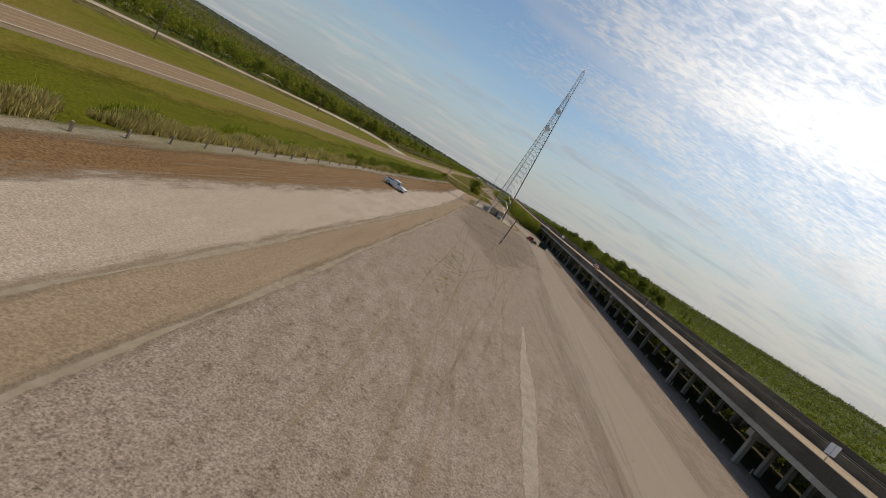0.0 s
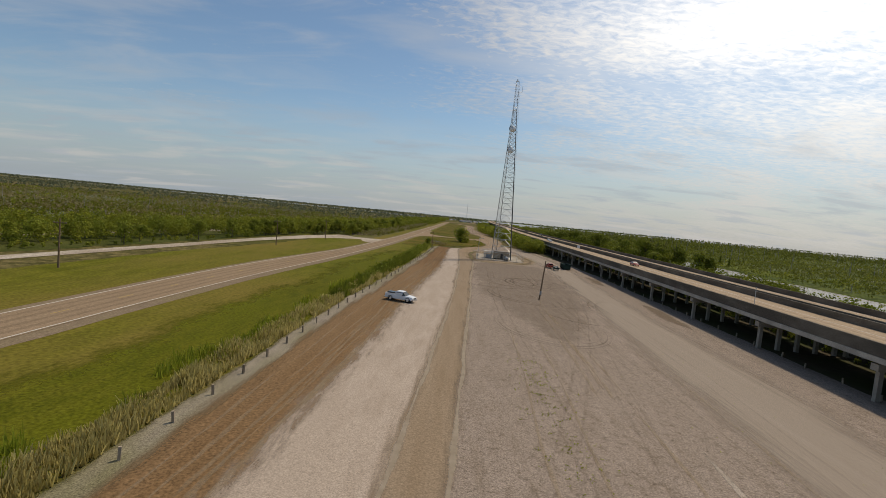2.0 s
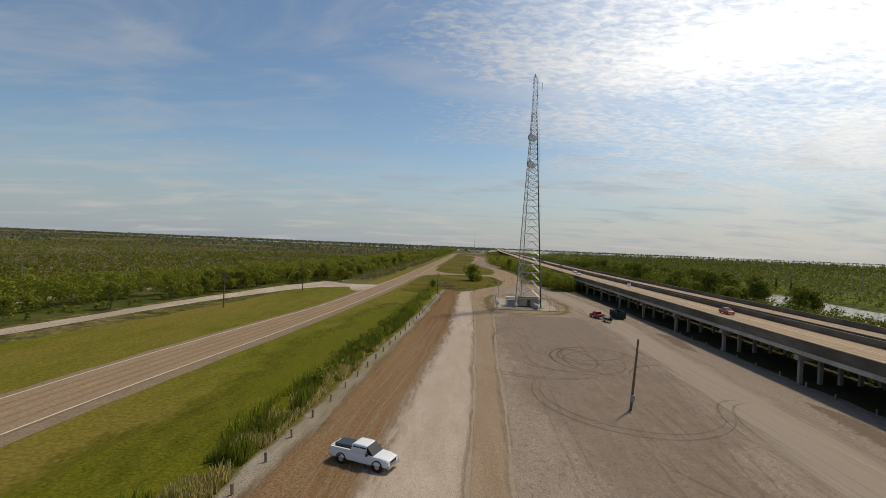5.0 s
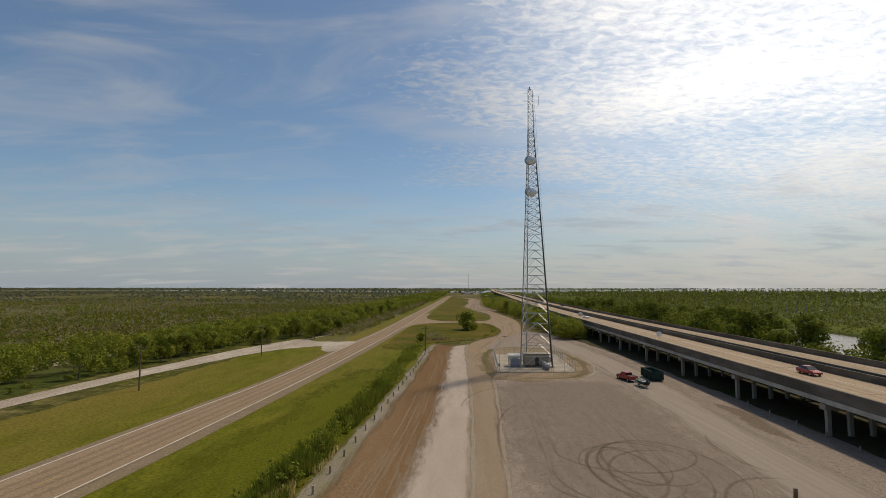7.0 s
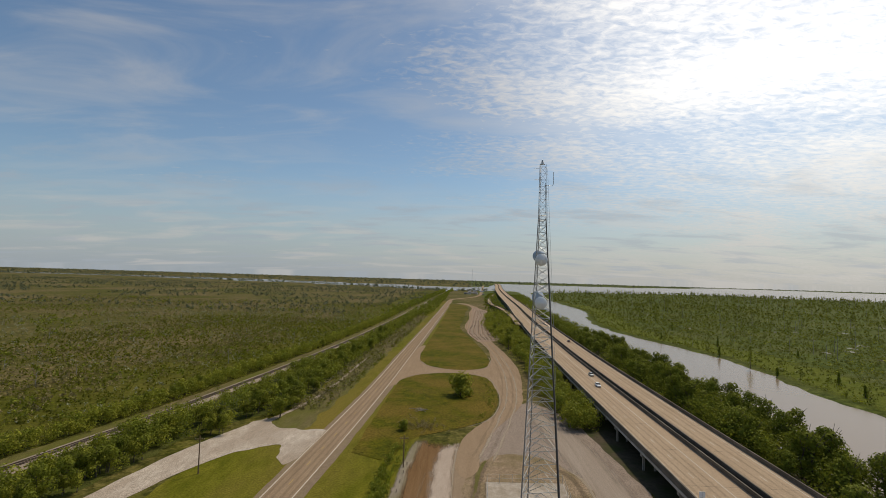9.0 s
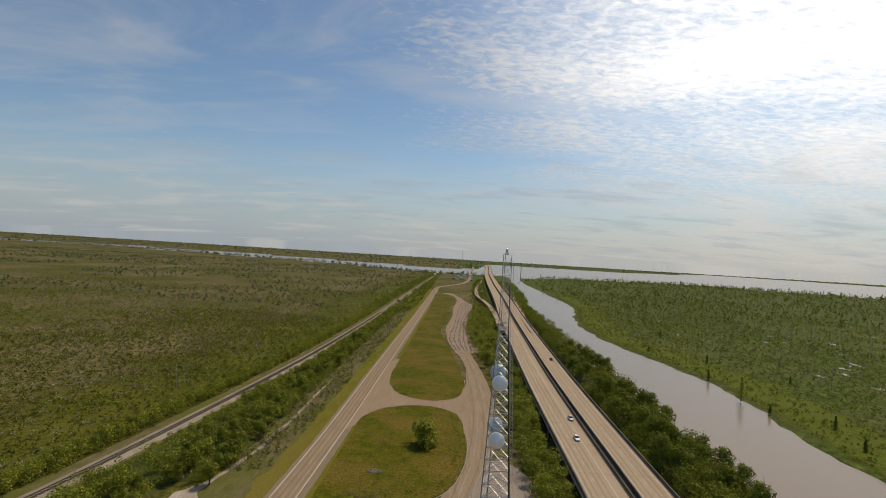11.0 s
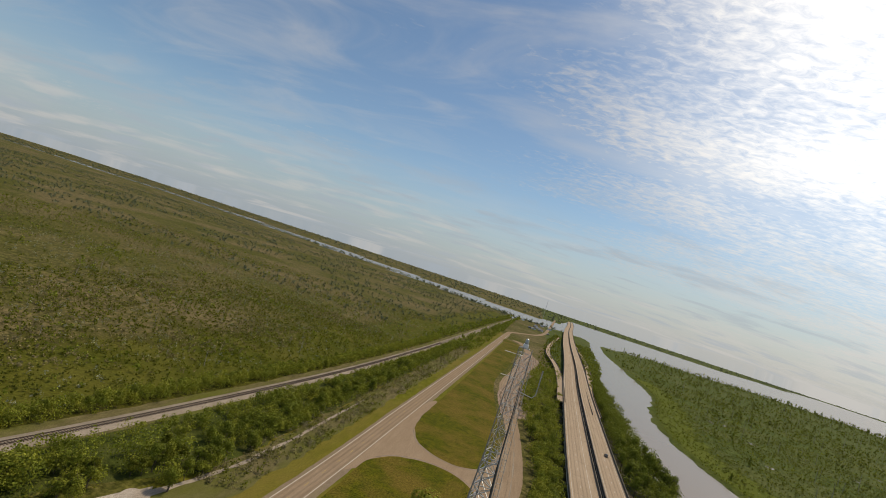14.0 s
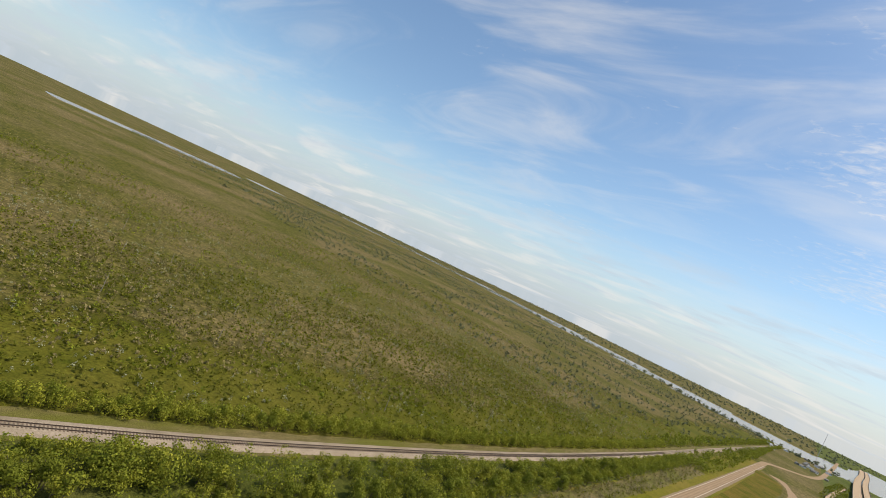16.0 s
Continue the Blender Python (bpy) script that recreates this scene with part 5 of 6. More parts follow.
woods("east_yellow_shrubs", scatter(3500, 160, 640, 60, 1250, 1.0, 2.6, 16, lambda x, y: east(x, y) & (clump(x, y, 0.03, 7.0) > 0.0)), "yellow-green marsh plants on the far bank", M_LEAF2, 10, 1.3, 9, 0.8, 0.0, "shrubs")
woods("east_far_shrubs", scatter(3000, 210, 1700, 850, 2150, 4.5, 10, 15, lambda x, y: east(x, y) & ~inside(LAKE_EAST, x, y)), "dark low woods before the lake", M_LEAFE, 9, 2.4, 8, 0.45, 0.0, "shrubs")
woods("railside_brush", scatter(7500, -330, -75, 150, 640, 0.9, 2.4, 61, lambda x, y: west(x, y) & (x > np.interp(y, *RX) - 210)), "knee-high olive and brown marsh scrub", M_LEAF3, 8, 1.5, 62, 0.75, 0.0, "brush")
woods("railside_dry_brush", scatter(3200, -330, -75, 150, 640, 0.9, 2.4, 63, lambda x, y: west(x, y) & (clump(x, y, 0.012, 11.0) > 0.0) & (x < np.interp(y, *RX) - 45) & (x > np.interp(y, *RX) - 230)), "pale dry scrub on the marsh", M_BRUSH, 8, 1.5, 64, 0.75, 0.0, "brush")
woods("east_low_scrub", scatter(6500, 160, 420, 160, 900, 0.8, 2.2, 65, lambda x, y: east(x, y)), "low green scrub on the far bank", M_LEAFE, 8, 1.5, 66, 0.75, 0.0, "brush")
band("ditch_ground", [(x - 21, y) for x, y in HWY_W if 250 < y < 800], [(x - 8, y) for x, y in HWY_W if 250 < y < 800], 0.05, M_RAILSIDE, "rough brown-green weeds along the ditch", "weeds", 3.0, (1.5, 1.5))
verge_w = scatter(1500, -110, -40, 294, 760, 1.3, 3.2, 41, lambda x, y: (x > np.interp(y, [q[1] for q in HWY_W], [q[0] for q in HWY_W]) - 22) & (x < np.interp(y, [q[1] for q in HWY_W], [q[0] for q in HWY_W]) - 9))
woods("ditch_brush", verge_w, "grey-brown brush and weeds in the ditch", M_RAILBRUSH, 26, 0.8, 42, 0.7, 0.0, "brush")
woods("ditch_weeds", [(x + 2.5, y + 3, h) for x, y, h in verge_w[::2]], "green weeds in the roadside ditch", M_LEAF3, 22, 0.85, 43, 0.7, 0.0, "brush")
band("ditch_path", [(-64, 278), (-60.5, 290), (-57.5, 303), (-54.6, 337), (-53.6, 380), (-53, 420)], [(-61, 277), (-59, 290), (-56, 303), (-53.2, 337), (-52.4, 380), (-52.2, 420)], 0.06, M_WHITE, "narrow pale gravel path along the ditch", "path", 2.0, (0.5, 0.5))


woods("bleached_shrubs", scatter(2300, -420, -80, 150, 800, 1.2, 3.0, 67, lambda x, y: west(x, y) & (clump(x, y, 0.02, 21.0) > -0.12)), "small bleached grey shrubs dotting the marsh", M_BLEACH, 14, 0.7, 68, 0.6, 0.0, "shrubs")
woods("east_bleached_shrubs", scatter(900, 180, 420, 250, 800, 0.6, 1.6, 69, lambda x, y: east(x, y) & (clump(x, y, 0.02, 25.0) > 0.0)), "pale dry tufts on the far bank", M_BLEACH, 8, 0.8, 70, 0.6, 0.0, "shrubs")

woods("thin_marsh_trees", scatter(2300, 215, 1000, 560, 1600, 7, 12, 73, lambda x, y: east(x, y) & (x > np.interp(y, [q[1] for q in RIVER_E], [q[0] for q in RIVER_E]) + 45) & (clump(x, y, 0.006, 31.0) > -0.2) & ~inside(LAKE_EAST, x, y)), "thin grey-green trees standing in the marsh", M_LEAFE, 9, 1.2, 74, 0.13, 0.15, "trees")

# open water between the marsh plants
pool_rng = np.random.default_rng(88)
for k in range(34):
    x, y = ((421, 774), (384, 707), (462, 710), (390, 609), (290, 503), (361, 558), (440, 744))[k] if k < 7 else (pool_rng.uniform(250, 560), pool_rng.uniform(430, 860))
    w, l = pool_rng.uniform(1.5, 4.5), pool_rng.uniform(3.0, 9.0)
    patch("marsh_pool", [(x + w * math.cos(a) * pool_rng.uniform(0.6, 1.2), y + l * math.sin(a) * pool_rng.uniform(0.6, 1.2)) for a in np.linspace(0, 5.5, 8)], 0.06 + 0.001 * k, M_WATER, "small pool of open water in the marsh", "pool", 1.5, 1.0)


# bare snags and lone trees on the marsh
def snag(x, y, h):
    s = thing("dead_tree", "bare grey dead tree standing in the marsh", "dead tree", "dead trees in the marsh", at=pose(x, y, -0.1, random.uniform(-4, 4), random.uniform(-4, 4), random.uniform(0, 360)))
    part("trunk", Geo().tube((0, 0, 0), (0.1, 0.05, h), 0.16, 0.05, 6), M_DEAD, s)
    for k in range(3):
        a, z = random.uniform(0, 6.28), h * random.uniform(0.45, 0.85)
        part("branch", Geo().tube((0.05, 0, z), (0.9 * math.cos(a), 0.9 * math.sin(a), z + 0.8), 0.05, 0.02, 5), M_DEAD, s)


for k in range(46):
    y = rng.uniform(180, 900)
    snag(at_y(RAILS, y) - rng.uniform(25, 260), y, rng.uniform(5, 10))
for k in range(30):
    y = rng.uniform(200, 1100)
    snag(at_y(RIVER_E, y) + rng.uniform(8, 260), y, rng.uniform(4, 9))


g = Geo()
for k in range(420):
    y = rng.uniform(250, 1900)
    x = max(at_y(RIVER_E, y) + 60, rng.uniform(250, 1300))
    hh = rng.uniform(8, 18)
    g.tube((x, y, -0.2), (x + rng.uniform(-0.6, 0.6), y, hh), 0.22, 0.06, 4, False)
    g.tube((x, y, hh * 0.6), (x + rng.uniform(-1.4, 1.4), y, hh * 0.85), 0.08, 0.04, 3, False)
solo("bare_trunks", g, M_DEAD, "scattered bare grey trunks on far marsh", "dead trees", kind="stuff")


shore = [(x, at_y([(1800, 250), (2050, 700), (2090, 1100), (1920, 1600), (1790, 2100)], x) - rng.uniform(5, 320), rng.uniform(9, 17)) for x in rng.uniform(300, 2000, 420)]
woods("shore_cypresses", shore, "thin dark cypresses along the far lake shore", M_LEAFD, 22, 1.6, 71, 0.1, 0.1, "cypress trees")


def cypress(x, y, h):
    t = thing("cypress_tree", "slim dark cypress tree on the river bank", "tree", "slim trees on the far bank", at=pose(x, y, -0.4))
    part("trunk", Geo().tube((0, 0, 0), (0, 0, h), 0.28, 0.05, 7), M_BARK, t)
    g = np.random.default_rng(int(x * 7 + y))
    n = 420
    z = g.uniform(0.12, 1.0, n)
    a, r = g.uniform(0, 6.28, n), h * 0.17 * (1.05 - z) * g.uniform(0.3, 1.0, n) + 0.15
    v, f = leaf_quads(np.c_[r * np.cos(a), r * np.sin(a), z * h], g.uniform(0.25, 0.5, n), g)
    part("crown", mesh_of("crown", v, f, M_LEAF), None, t)


for x, y, h in ((183, 421, 14), (190, 470, 7), (186, 400, 5), (205, 380, 7), (196, 352, 6), (215, 520, 8), (230, 640, 9), (245, 470, 6), (186, 560, 6), (260, 760, 9)):
    cypress(x, y, h)


# brush and a pile of cut branches on the grass island
woods("island_brush", [(-9 + rng.normal(0, 4.0), 281 + rng.normal(0, 3.5), rng.uniform(0.7, 1.8)) for _ in range(90)], "grey-brown brush on the grass island", M_BRUSH, 30, 0.5, 91, 0.7, 0.0, "brush")
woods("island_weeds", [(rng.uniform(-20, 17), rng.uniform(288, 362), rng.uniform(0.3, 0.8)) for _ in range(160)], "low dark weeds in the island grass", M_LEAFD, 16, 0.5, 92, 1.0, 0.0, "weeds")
woods("island_edge_weeds", [(at_y([(12, 290), (18, 308), (20, 330), (19, 350), (15, 364)], y) - rng.uniform(0.5, 3), y, rng.uniform(0.5, 1.3)) for y in rng.uniform(285, 362, 70)], "rough weeds along the island edge", M_LEAF, 24, 0.5, 93, 0.8, 0.0, "weeds")
pile = thing("branch_pile", "pile of bleached cut branches on the grass", "branch pile", at=pose(-11, 300.5, 0.15))
for k in range(22):
    a = random.uniform(0, 6.28)
    l = random.uniform(1.0, 2.6)
    x, y, z = random.uniform(-2.2, 2.2), random.uniform(-1.2, 1.2), random.uniform(0.05, 0.5)
    part("branch", Geo().tube((x - l * math.cos(a), y - l * math.sin(a) * 0.6, z), (x + l * math.cos(a), y + l * math.sin(a) * 0.6, z + random.uniform(0.05, 0.6)), 0.07, 0.03, 5), M_DEAD, pile)
lone = thing("bush", "small round bright green bush at the island edge", "bush", at=pose(-14.5, 276.5, 0.1))
part("stems", Geo().tube((0, 0, 0), (0.2, 0.1, 1.4), 0.08, 0.03).tube((0, 0, 0), (-0.3, 0.1, 1.3), 0.07, 0.03), M_BARK, lone)
q_ = crown_points(g_, 3.4, 2.2, 600, 8, 0.02)
v_, f_ = leaf_quads(q_[:, :3], g_.uniform(0.25, 0.45, 600), g_, q_[:, 3:])
part("crown", mesh_of("crown", v_, f_, M_LEAF2), None, lone)


# reeds and tall grass on the verge
def reeds(name, spots, material, label, h, seed):
    g = np.random.default_rng(seed)
    q = np.array(spots)
    n = len(q)
    hh = g.uniform(0.5, 1.25, n) * h * np.array([0.85 + 0.9 * noise.noise((x_ * 0.5, y_ * 0.22, 2.0)) for x_, y_ in q])
    a = g.uniform(0, 6.28, n)
    w = np.c_[np.cos(a), np.sin(a), np.zeros(n)] * g.uniform(0.04, 0.10, n)[:, None]
    lean = np.c_[g.normal(0, 0.22, n) * hh, g.normal(0, 0.22, n) * hh, hh]
    b = np.c_[q, np.zeros(n)]
    v = np.stack([b - w, b + w, b + lean + w * 0.3, b + lean - w * 0.3], 1).reshape(-1, 3)
    return tagged(new(name, mesh_of(name, v, np.arange(4 * n).reshape(n, 4), material)), label, "tall grass", kind="stuff")


def verge_spots(n, o0, o1, y0, y1, seed, thr=-0.2):
    g = np.random.default_rng(seed)
    y = g.uniform(y0, y1, n)
    o = g.uniform(o0, o1, n)
    x = np.interp(y, [q[1] for q in FENCE], [q[0] for q in FENCE]) - o
    ok = np.array([noise.noise((a * 0.35, b * 0.12, seed)) > thr for a, b in zip(x, y)])
    return np.c_[x, y][ok]


reeds("dry_reed_bed", verge_spots(26000, 0.8, 4.2, 10, 150, 21), M_REED, "dry straw-coloured reeds beside the posts", 1.0, 31)
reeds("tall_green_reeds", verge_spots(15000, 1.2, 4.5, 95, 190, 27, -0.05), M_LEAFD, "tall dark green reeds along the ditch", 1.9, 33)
reeds("green_reed_bed", verge_spots(16000, 2.2, 6.5, 10, 250, 22, 0.0), M_REEDG, "green reeds in the roadside ditch", 1.0, 32)
verge_bushes = [(at_y(FENCE, y) - random.uniform(1.5, 5.5), y, random.uniform(1.4, 2.8)) for y in np.random.default_rng(9).uniform(118, 262, 150)]
woods("ditch_bushes", verge_bushes, "dense dark green bushes in the ditch", M_LEAF, 60, 0.5, 17, 0.6, 0.0, "bushes")


# ---- vehicles ----
M_CARWHITE = plain("white_car_paint", (0.74, 0.76, 0.78), 0.25)
M_CARRED = plain("red_car_paint", (0.33, 0.035, 0.025), 0.25)
M_CARBLACK = plain("dark_car_paint", (0.03, 0.035, 0.04), 0.25)
M_CARSILVER = plain("silver_car_paint", (0.42, 0.43, 0.44), 0.3, 0.3)
M_CHROME = plain("bright_metal", (0.6, 0.6, 0.6), 0.25, 0.9)
M_LAMP = plain("lamp_glass", (0.75, 0.74, 0.70), 0.15)
M_TAIL = plain("tail_lamp_red", (0.30, 0.02, 0.015), 0.2)
M_GREEN = mat("dark_green_steel", (0.022, 0.045, 0.036), (0.035, 0.062, 0.05), 1.5, 0.55)


def wheel(parent, x, y, r, w=0.26):
    s = 1 if y > 0 else -1
    m = pose(x, y, r, 90, 0, 0)
    t = part("wheel", Geo().lathe([(r * 0.6, -w / 2), (r * 0.94, -w / 2), (r, -w * 0.35), (r, w * 0.35), (r * 0.94, w / 2), (r * 0.6, w / 2)], 20, m), M_BLACK, parent, "black tyre", True)
    part("rim", Geo().lathe([(0.02, -w * 0.36), (r * 0.3, -w * 0.38), (r * 0.62, -w * 0.45), (r * 0.62, w * 0.45), (r * 0.3, w * 0.38), (0.02, w * 0.36)], 14, m), M_CHROME, t)


def body_loft(sections):
    """Cross sections along x: (x, half width low, half width high, z low, z high)."""
    rings = []
    for x, w0, w1, z0, z1 in sections:
        zm = z0 + (z1 - z0) * 0.55
        rings.append([(x, -w0 * 0.94, z0), (x, -w0, z0 + 0.12), (x, -w0, zm), (x, -w1, z1 - 0.05), (x, -w1 + 0.08, z1), (x, w1 - 0.08, z1), (x, w1, z1 - 0.05), (x, w0, zm), (x, w0, z0 + 0.12), (x, w0 * 0.94, z0)])
    return Geo().loft(rings)


def pickup(label, paint, at, load=False):
    c = thing("pickup_truck", label, "pickup truck", at=at)
    part("body", body_loft([(-2.95, 0.92, 0.88, 0.55, 1.18), (-2.85, 0.98, 0.94, 0.45, 1.22), (-0.75, 1.0, 0.95, 0.42, 1.24), (1.2, 1.0, 0.95, 0.42, 1.22), (2.2, 0.99, 0.9, 0.42, 1.16), (2.75, 0.96, 0.84, 0.45, 1.06), (2.95, 0.85, 0.75, 0.5, 0.95)]), paint, c)
    cab = part("cab", body_loft([(-0.75, 0.92, 0.80, 1.2, 1.86), (-0.55, 0.92, 0.78, 1.2, 1.93), (0.55, 0.92, 0.78, 1.2, 1.92), (0.75, 0.92, 0.78, 1.2, 1.86)]), paint, c)
    part("windscreen", Geo().loft([[(0.76, -0.76, 1.84), (0.76, 0.76, 1.84), (0.72, 0.76, 1.84), (0.72, -0.76, 1.84)], [(1.45, -0.88, 1.2), (1.45, 0.88, 1.2), (0.76, 0.88, 1.2), (0.76, -0.88, 1.2)]]), M_GLASS, cab)
    part("rear_window", Geo().box(-0.80, -0.62, 1.34, -0.75, 0.62, 1.76), M_GLASS, cab)
    for s in (-1, 1):
        for x0, x1 in ((-0.6, -0.02), (0.06, 0.7)):
            part("side_window", Geo().box(x0, s * 0.86 - 0.03, 1.32, x1, s * 0.86 + 0.03, 1.76), M_GLASS, cab)
        part("mirror", Geo().box(0.85, s * 1.0, 1.2, 1.0, s * 1.22, 1.42), M_BLACK, c)
        part("headlight", Geo().box(2.72, s * 0.7 - 0.2, 0.78, 2.93, s * 0.7 + 0.2, 0.98), M_LAMP, c)
        part("tail_light", Geo().box(-2.99, s * 0.85 - 0.07, 0.75, -2.93, s * 0.85 + 0.07, 1.12), M_TAIL, c)
        for x in (-1.75, 1.9):
            wheel(c, x, s * 0.86, 0.42)
            part("wheel_arch", Geo().lathe([(0.43, -0.15), (0.52, -0.15), (0.52, 0.15), (0.43, 0.15)], 18, pose(x, s * 0.89, 0.44, 90, 0, 0)), M_BLACK, c)
    part("bed_liner", Geo().box(-2.75, -0.8, 1.2, -0.9, 0.8, 1.262), M_BLACK, c, "black open load bed")
    for s in (-1, 1):
        part("bed_rail", Geo().box(-2.85, s * 0.9 - 0.09, 1.2, -0.76, s * 0.9 + 0.09, 1.36), paint, c)
    part("tailgate", Geo().box(-2.97, -0.8, 0.75, -2.88, 0.8, 1.36), paint, c)
    part("front_bumper", Geo().box(2.86, -0.92, 0.42, 3.08, 0.92, 0.66), M_CHROME, c)
    part("rear_bumper", Geo().box(-3.12, -0.92, 0.45, -2.9, 0.92, 0.66), M_CHROME, c)
    part("grille", Geo().box(2.9, -0.5, 0.7, 2.97, 0.5, 0.95), M_BLACK, c)
    if load:
        bevel(part("toolbox", Geo().box(-2.6, -0.7, 1.265, -1.0, 0.7, 1.6), M_CARBLACK, c, "dark load in the bed"), 0.05)
    return c


def car(label, paint, at):
    c = thing("car", label, "car", "cars on the bridge", at=at)
    part("body", body_loft([(-2.3, 0.78, 0.72, 0.4, 0.92), (-2.1, 0.88, 0.8, 0.3, 1.0), (-1.0, 0.91, 0.84, 0.28, 1.02), (0.8, 0.91, 0.84, 0.28, 0.98), (1.8, 0.88, 0.78, 0.3, 0.86), (2.3, 0.74, 0.66, 0.4, 0.7)]), paint, c)
    cab = part("cabin", Geo().loft([[(-1.75, -0.78, 1.0), (1.05, -0.8, 0.97), (1.05, 0.8, 0.97), (-1.75, 0.78, 1.0)], [(-1.1, -0.62, 1.42), (0.3, -0.63, 1.45), (0.3, 0.63, 1.45), (-1.1, 0.62, 1.42)]]), M_GLASS, c)
    part("roof", Geo().box(-1.12, -0.63, 1.42, 0.32, 0.63, 1.475), paint, c)
    for s in (-1, 1):
        part("headlight", Geo().box(2.1, s * 0.58 - 0.16, 0.6, 2.26, s * 0.58 + 0.16, 0.74), M_LAMP, c)
        part("tail_light", Geo().box(-2.33, s * 0.6 - 0.15, 0.7, -2.22, s * 0.6 + 0.15, 0.86), M_TAIL, c)
        for x in (-1.4, 1.4):
            wheel(c, x, s * 0.8, 0.33, 0.22)
    return c


pickup("white crew-cab pickup truck on the dirt strip", M_CARWHITE, pose(-10.0, 97.0, 0.06, 0, 0, -20), True)
pickup("dark red pickup truck towing a trailer", M_CARRED, pose(38.6, 198.4, 0.06, 0, 0, 104))
heading = 90 + math.degrees(math.atan2(-(56.6 - 53.6), 170))
for x, y, paint, lab, flip in ((8.6, 327, M_CARWHITE, "white car on the bridge deck", 180), (11.4, 350, M_CARSILVER, "silver car on the bridge deck", 180), (9.6, 173, M_CARRED, "dark red car on the bridge deck", 180), (24.0, 470, M_CARBLACK, "dark car far along the bridge", 0)):
    car(lab, paint, pose(at_y(DECK_W, y) + x, y, DECK_Z + 0.02, 0, 0, heading + flip))


def boat_trailer(at):
    t = thing("boat_trailer", "small dark boat on a steel road trailer", "boat trailer", at=at)
    part("frame", Geo().box(-2.2, -0.75, 0.5, 1.6, -0.66, 0.62).box(-2.2, 0.66, 0.5, 1.6, 0.75, 0.62).box(-2.2, -0.75, 0.5, -2.1, 0.75, 0.62).box(-0.2, -0.75, 0.5, -0.1, 0.75, 0.62), M_STEEL, t)
    part("drawbar", Geo().tube((1.55, -0.7, 0.56), (3.1, 0, 0.56), 0.05).tube((1.55, 0.7, 0.56), (3.1, 0, 0.56), 0.05), M_STEEL, t)
    for s in (-1, 1):
        wheel(t, -0.6, s * 0.95, 0.33, 0.2)
    hull = part("hull", Geo().loft([[(-2.3, -0.55, 0.66), (-2.3, 0.55, 0.66), (-2.3, 0.85, 1.25), (-2.3, -0.85, 1.25)], [(0.5, -0.5, 0.66), (0.5, 0.5, 0.66), (0.5, 0.85, 1.28), (0.5, -0.85, 1.28)], [(1.9, -0.1, 0.9), (1.9, 0.1, 0.9), (1.9, 0.2, 1.4), (1.9, -0.2, 1.4)]]), M_GREEN, t)
    part("deck_board", Geo().box(-2.1, -0.7, 1.27, 0.4, 0.7, 1.32), M_GREY, hull)
    part("seat", Geo().box(-0.9, -0.4, 1.32, -0.4, 0.4, 1.62), M_CHROME, hull, "pale boat seat")
    part("motor", Geo().box(-2.65, -0.18, 0.8, -2.32, 0.18, 1.75), M_BLACK, hull)


boat_trailer(pose(39.3, 191.6, 0.06, 0, 0, 99))


def dumpster(at):
    d = thing("roll_off_container", "dark green open steel waste container", "waste container", at=at)
    L_, W_, H_, t = 3.3, 1.25, 2.1, 0.1
    part("floor", Geo().box(-L_, -W_, 0.25, L_, W_, 0.35), M_GREEN, d)
    for s in (-1, 1):
        sd = part("side_wall", Geo().box(-L_, s * W_ - 0.05, 0.35, L_, s * W_ + 0.05, H_), M_GREEN, d)
        for k in range(9):
            x = -L_ + 0.2 + k * (2 * L_ - 0.4) / 8
            part("rib", Geo().box(x - 0.05, s * (W_ + 0.1) - 0.06, 0.3, x + 0.05, s * (W_ + 0.1) + 0.06, H_), M_GREEN, sd)
        part("top_rail", Geo().box(-L_, s * W_ - 0.09, H_, L_, s * W_ + 0.09, H_ + 0.12), M_GREEN, d)
        part("skid", Geo().box(-L_, s * 0.6 - 0.06, 0.05, L_, s * 0.6 + 0.06, 0.25), M_DARK, d)
        for x in (-L_ + 0.5, L_ - 0.5):
            part("roller", Geo().tube((x, s * 1.0 - 0.1, 0.12), (x, s * 1.0 + 0.1, 0.12), 0.12, n=10), M_DARK, d)
    for x in (-L_, L_):
        part("end_wall", Geo().box(x - 0.05, -W_ + 0.05, 0.35, x + 0.05, W_ - 0.05, H_), M_GREEN, d)
    part("rubbish", Geo().box(-L_ + 0.1, -W_ + 0.1, 0.36, L_ - 0.1, W_ - 0.1, 0.9), M_DARKCONC, d, "loose pale rubble")


dumpster(pose(45.1, 200.2, 0.06, 0, 0, 90))


# ---- wheel marks in the gravel ----
RING = [0]


def mark_ring(cx, cy, rx, ry, a0, a1, w=0.3):
    n = 40
    RING[0] += 1
    q = [(cx + rx * math.cos(radians(a0 + (a1 - a0) * i / n)), cy + ry * math.sin(radians(a0 + (a1 - a0) * i / n))) for i in range(n + 1)]
    d = np.gradient(np.array(q), axis=0)
    nrm = np.c_[d[:, 1], -d[:, 0]] / np.linalg.norm(d, axis=1)[:, None]
    half = w / 2 * np.clip(np.minimum(np.arange(n + 1), n - np.arange(n + 1)) / 12, 0.08, 1)[:, None]
    band("tyre_mark", (np.array(q) - nrm * half).tolist(), (np.array(q) + nrm * half).tolist(), 0.064 + 0.0012 * RING[0], M_MARK_R, "dark curved tyre mark in the gravel", "tyre mark", 1.0, fade=w * 0.7)


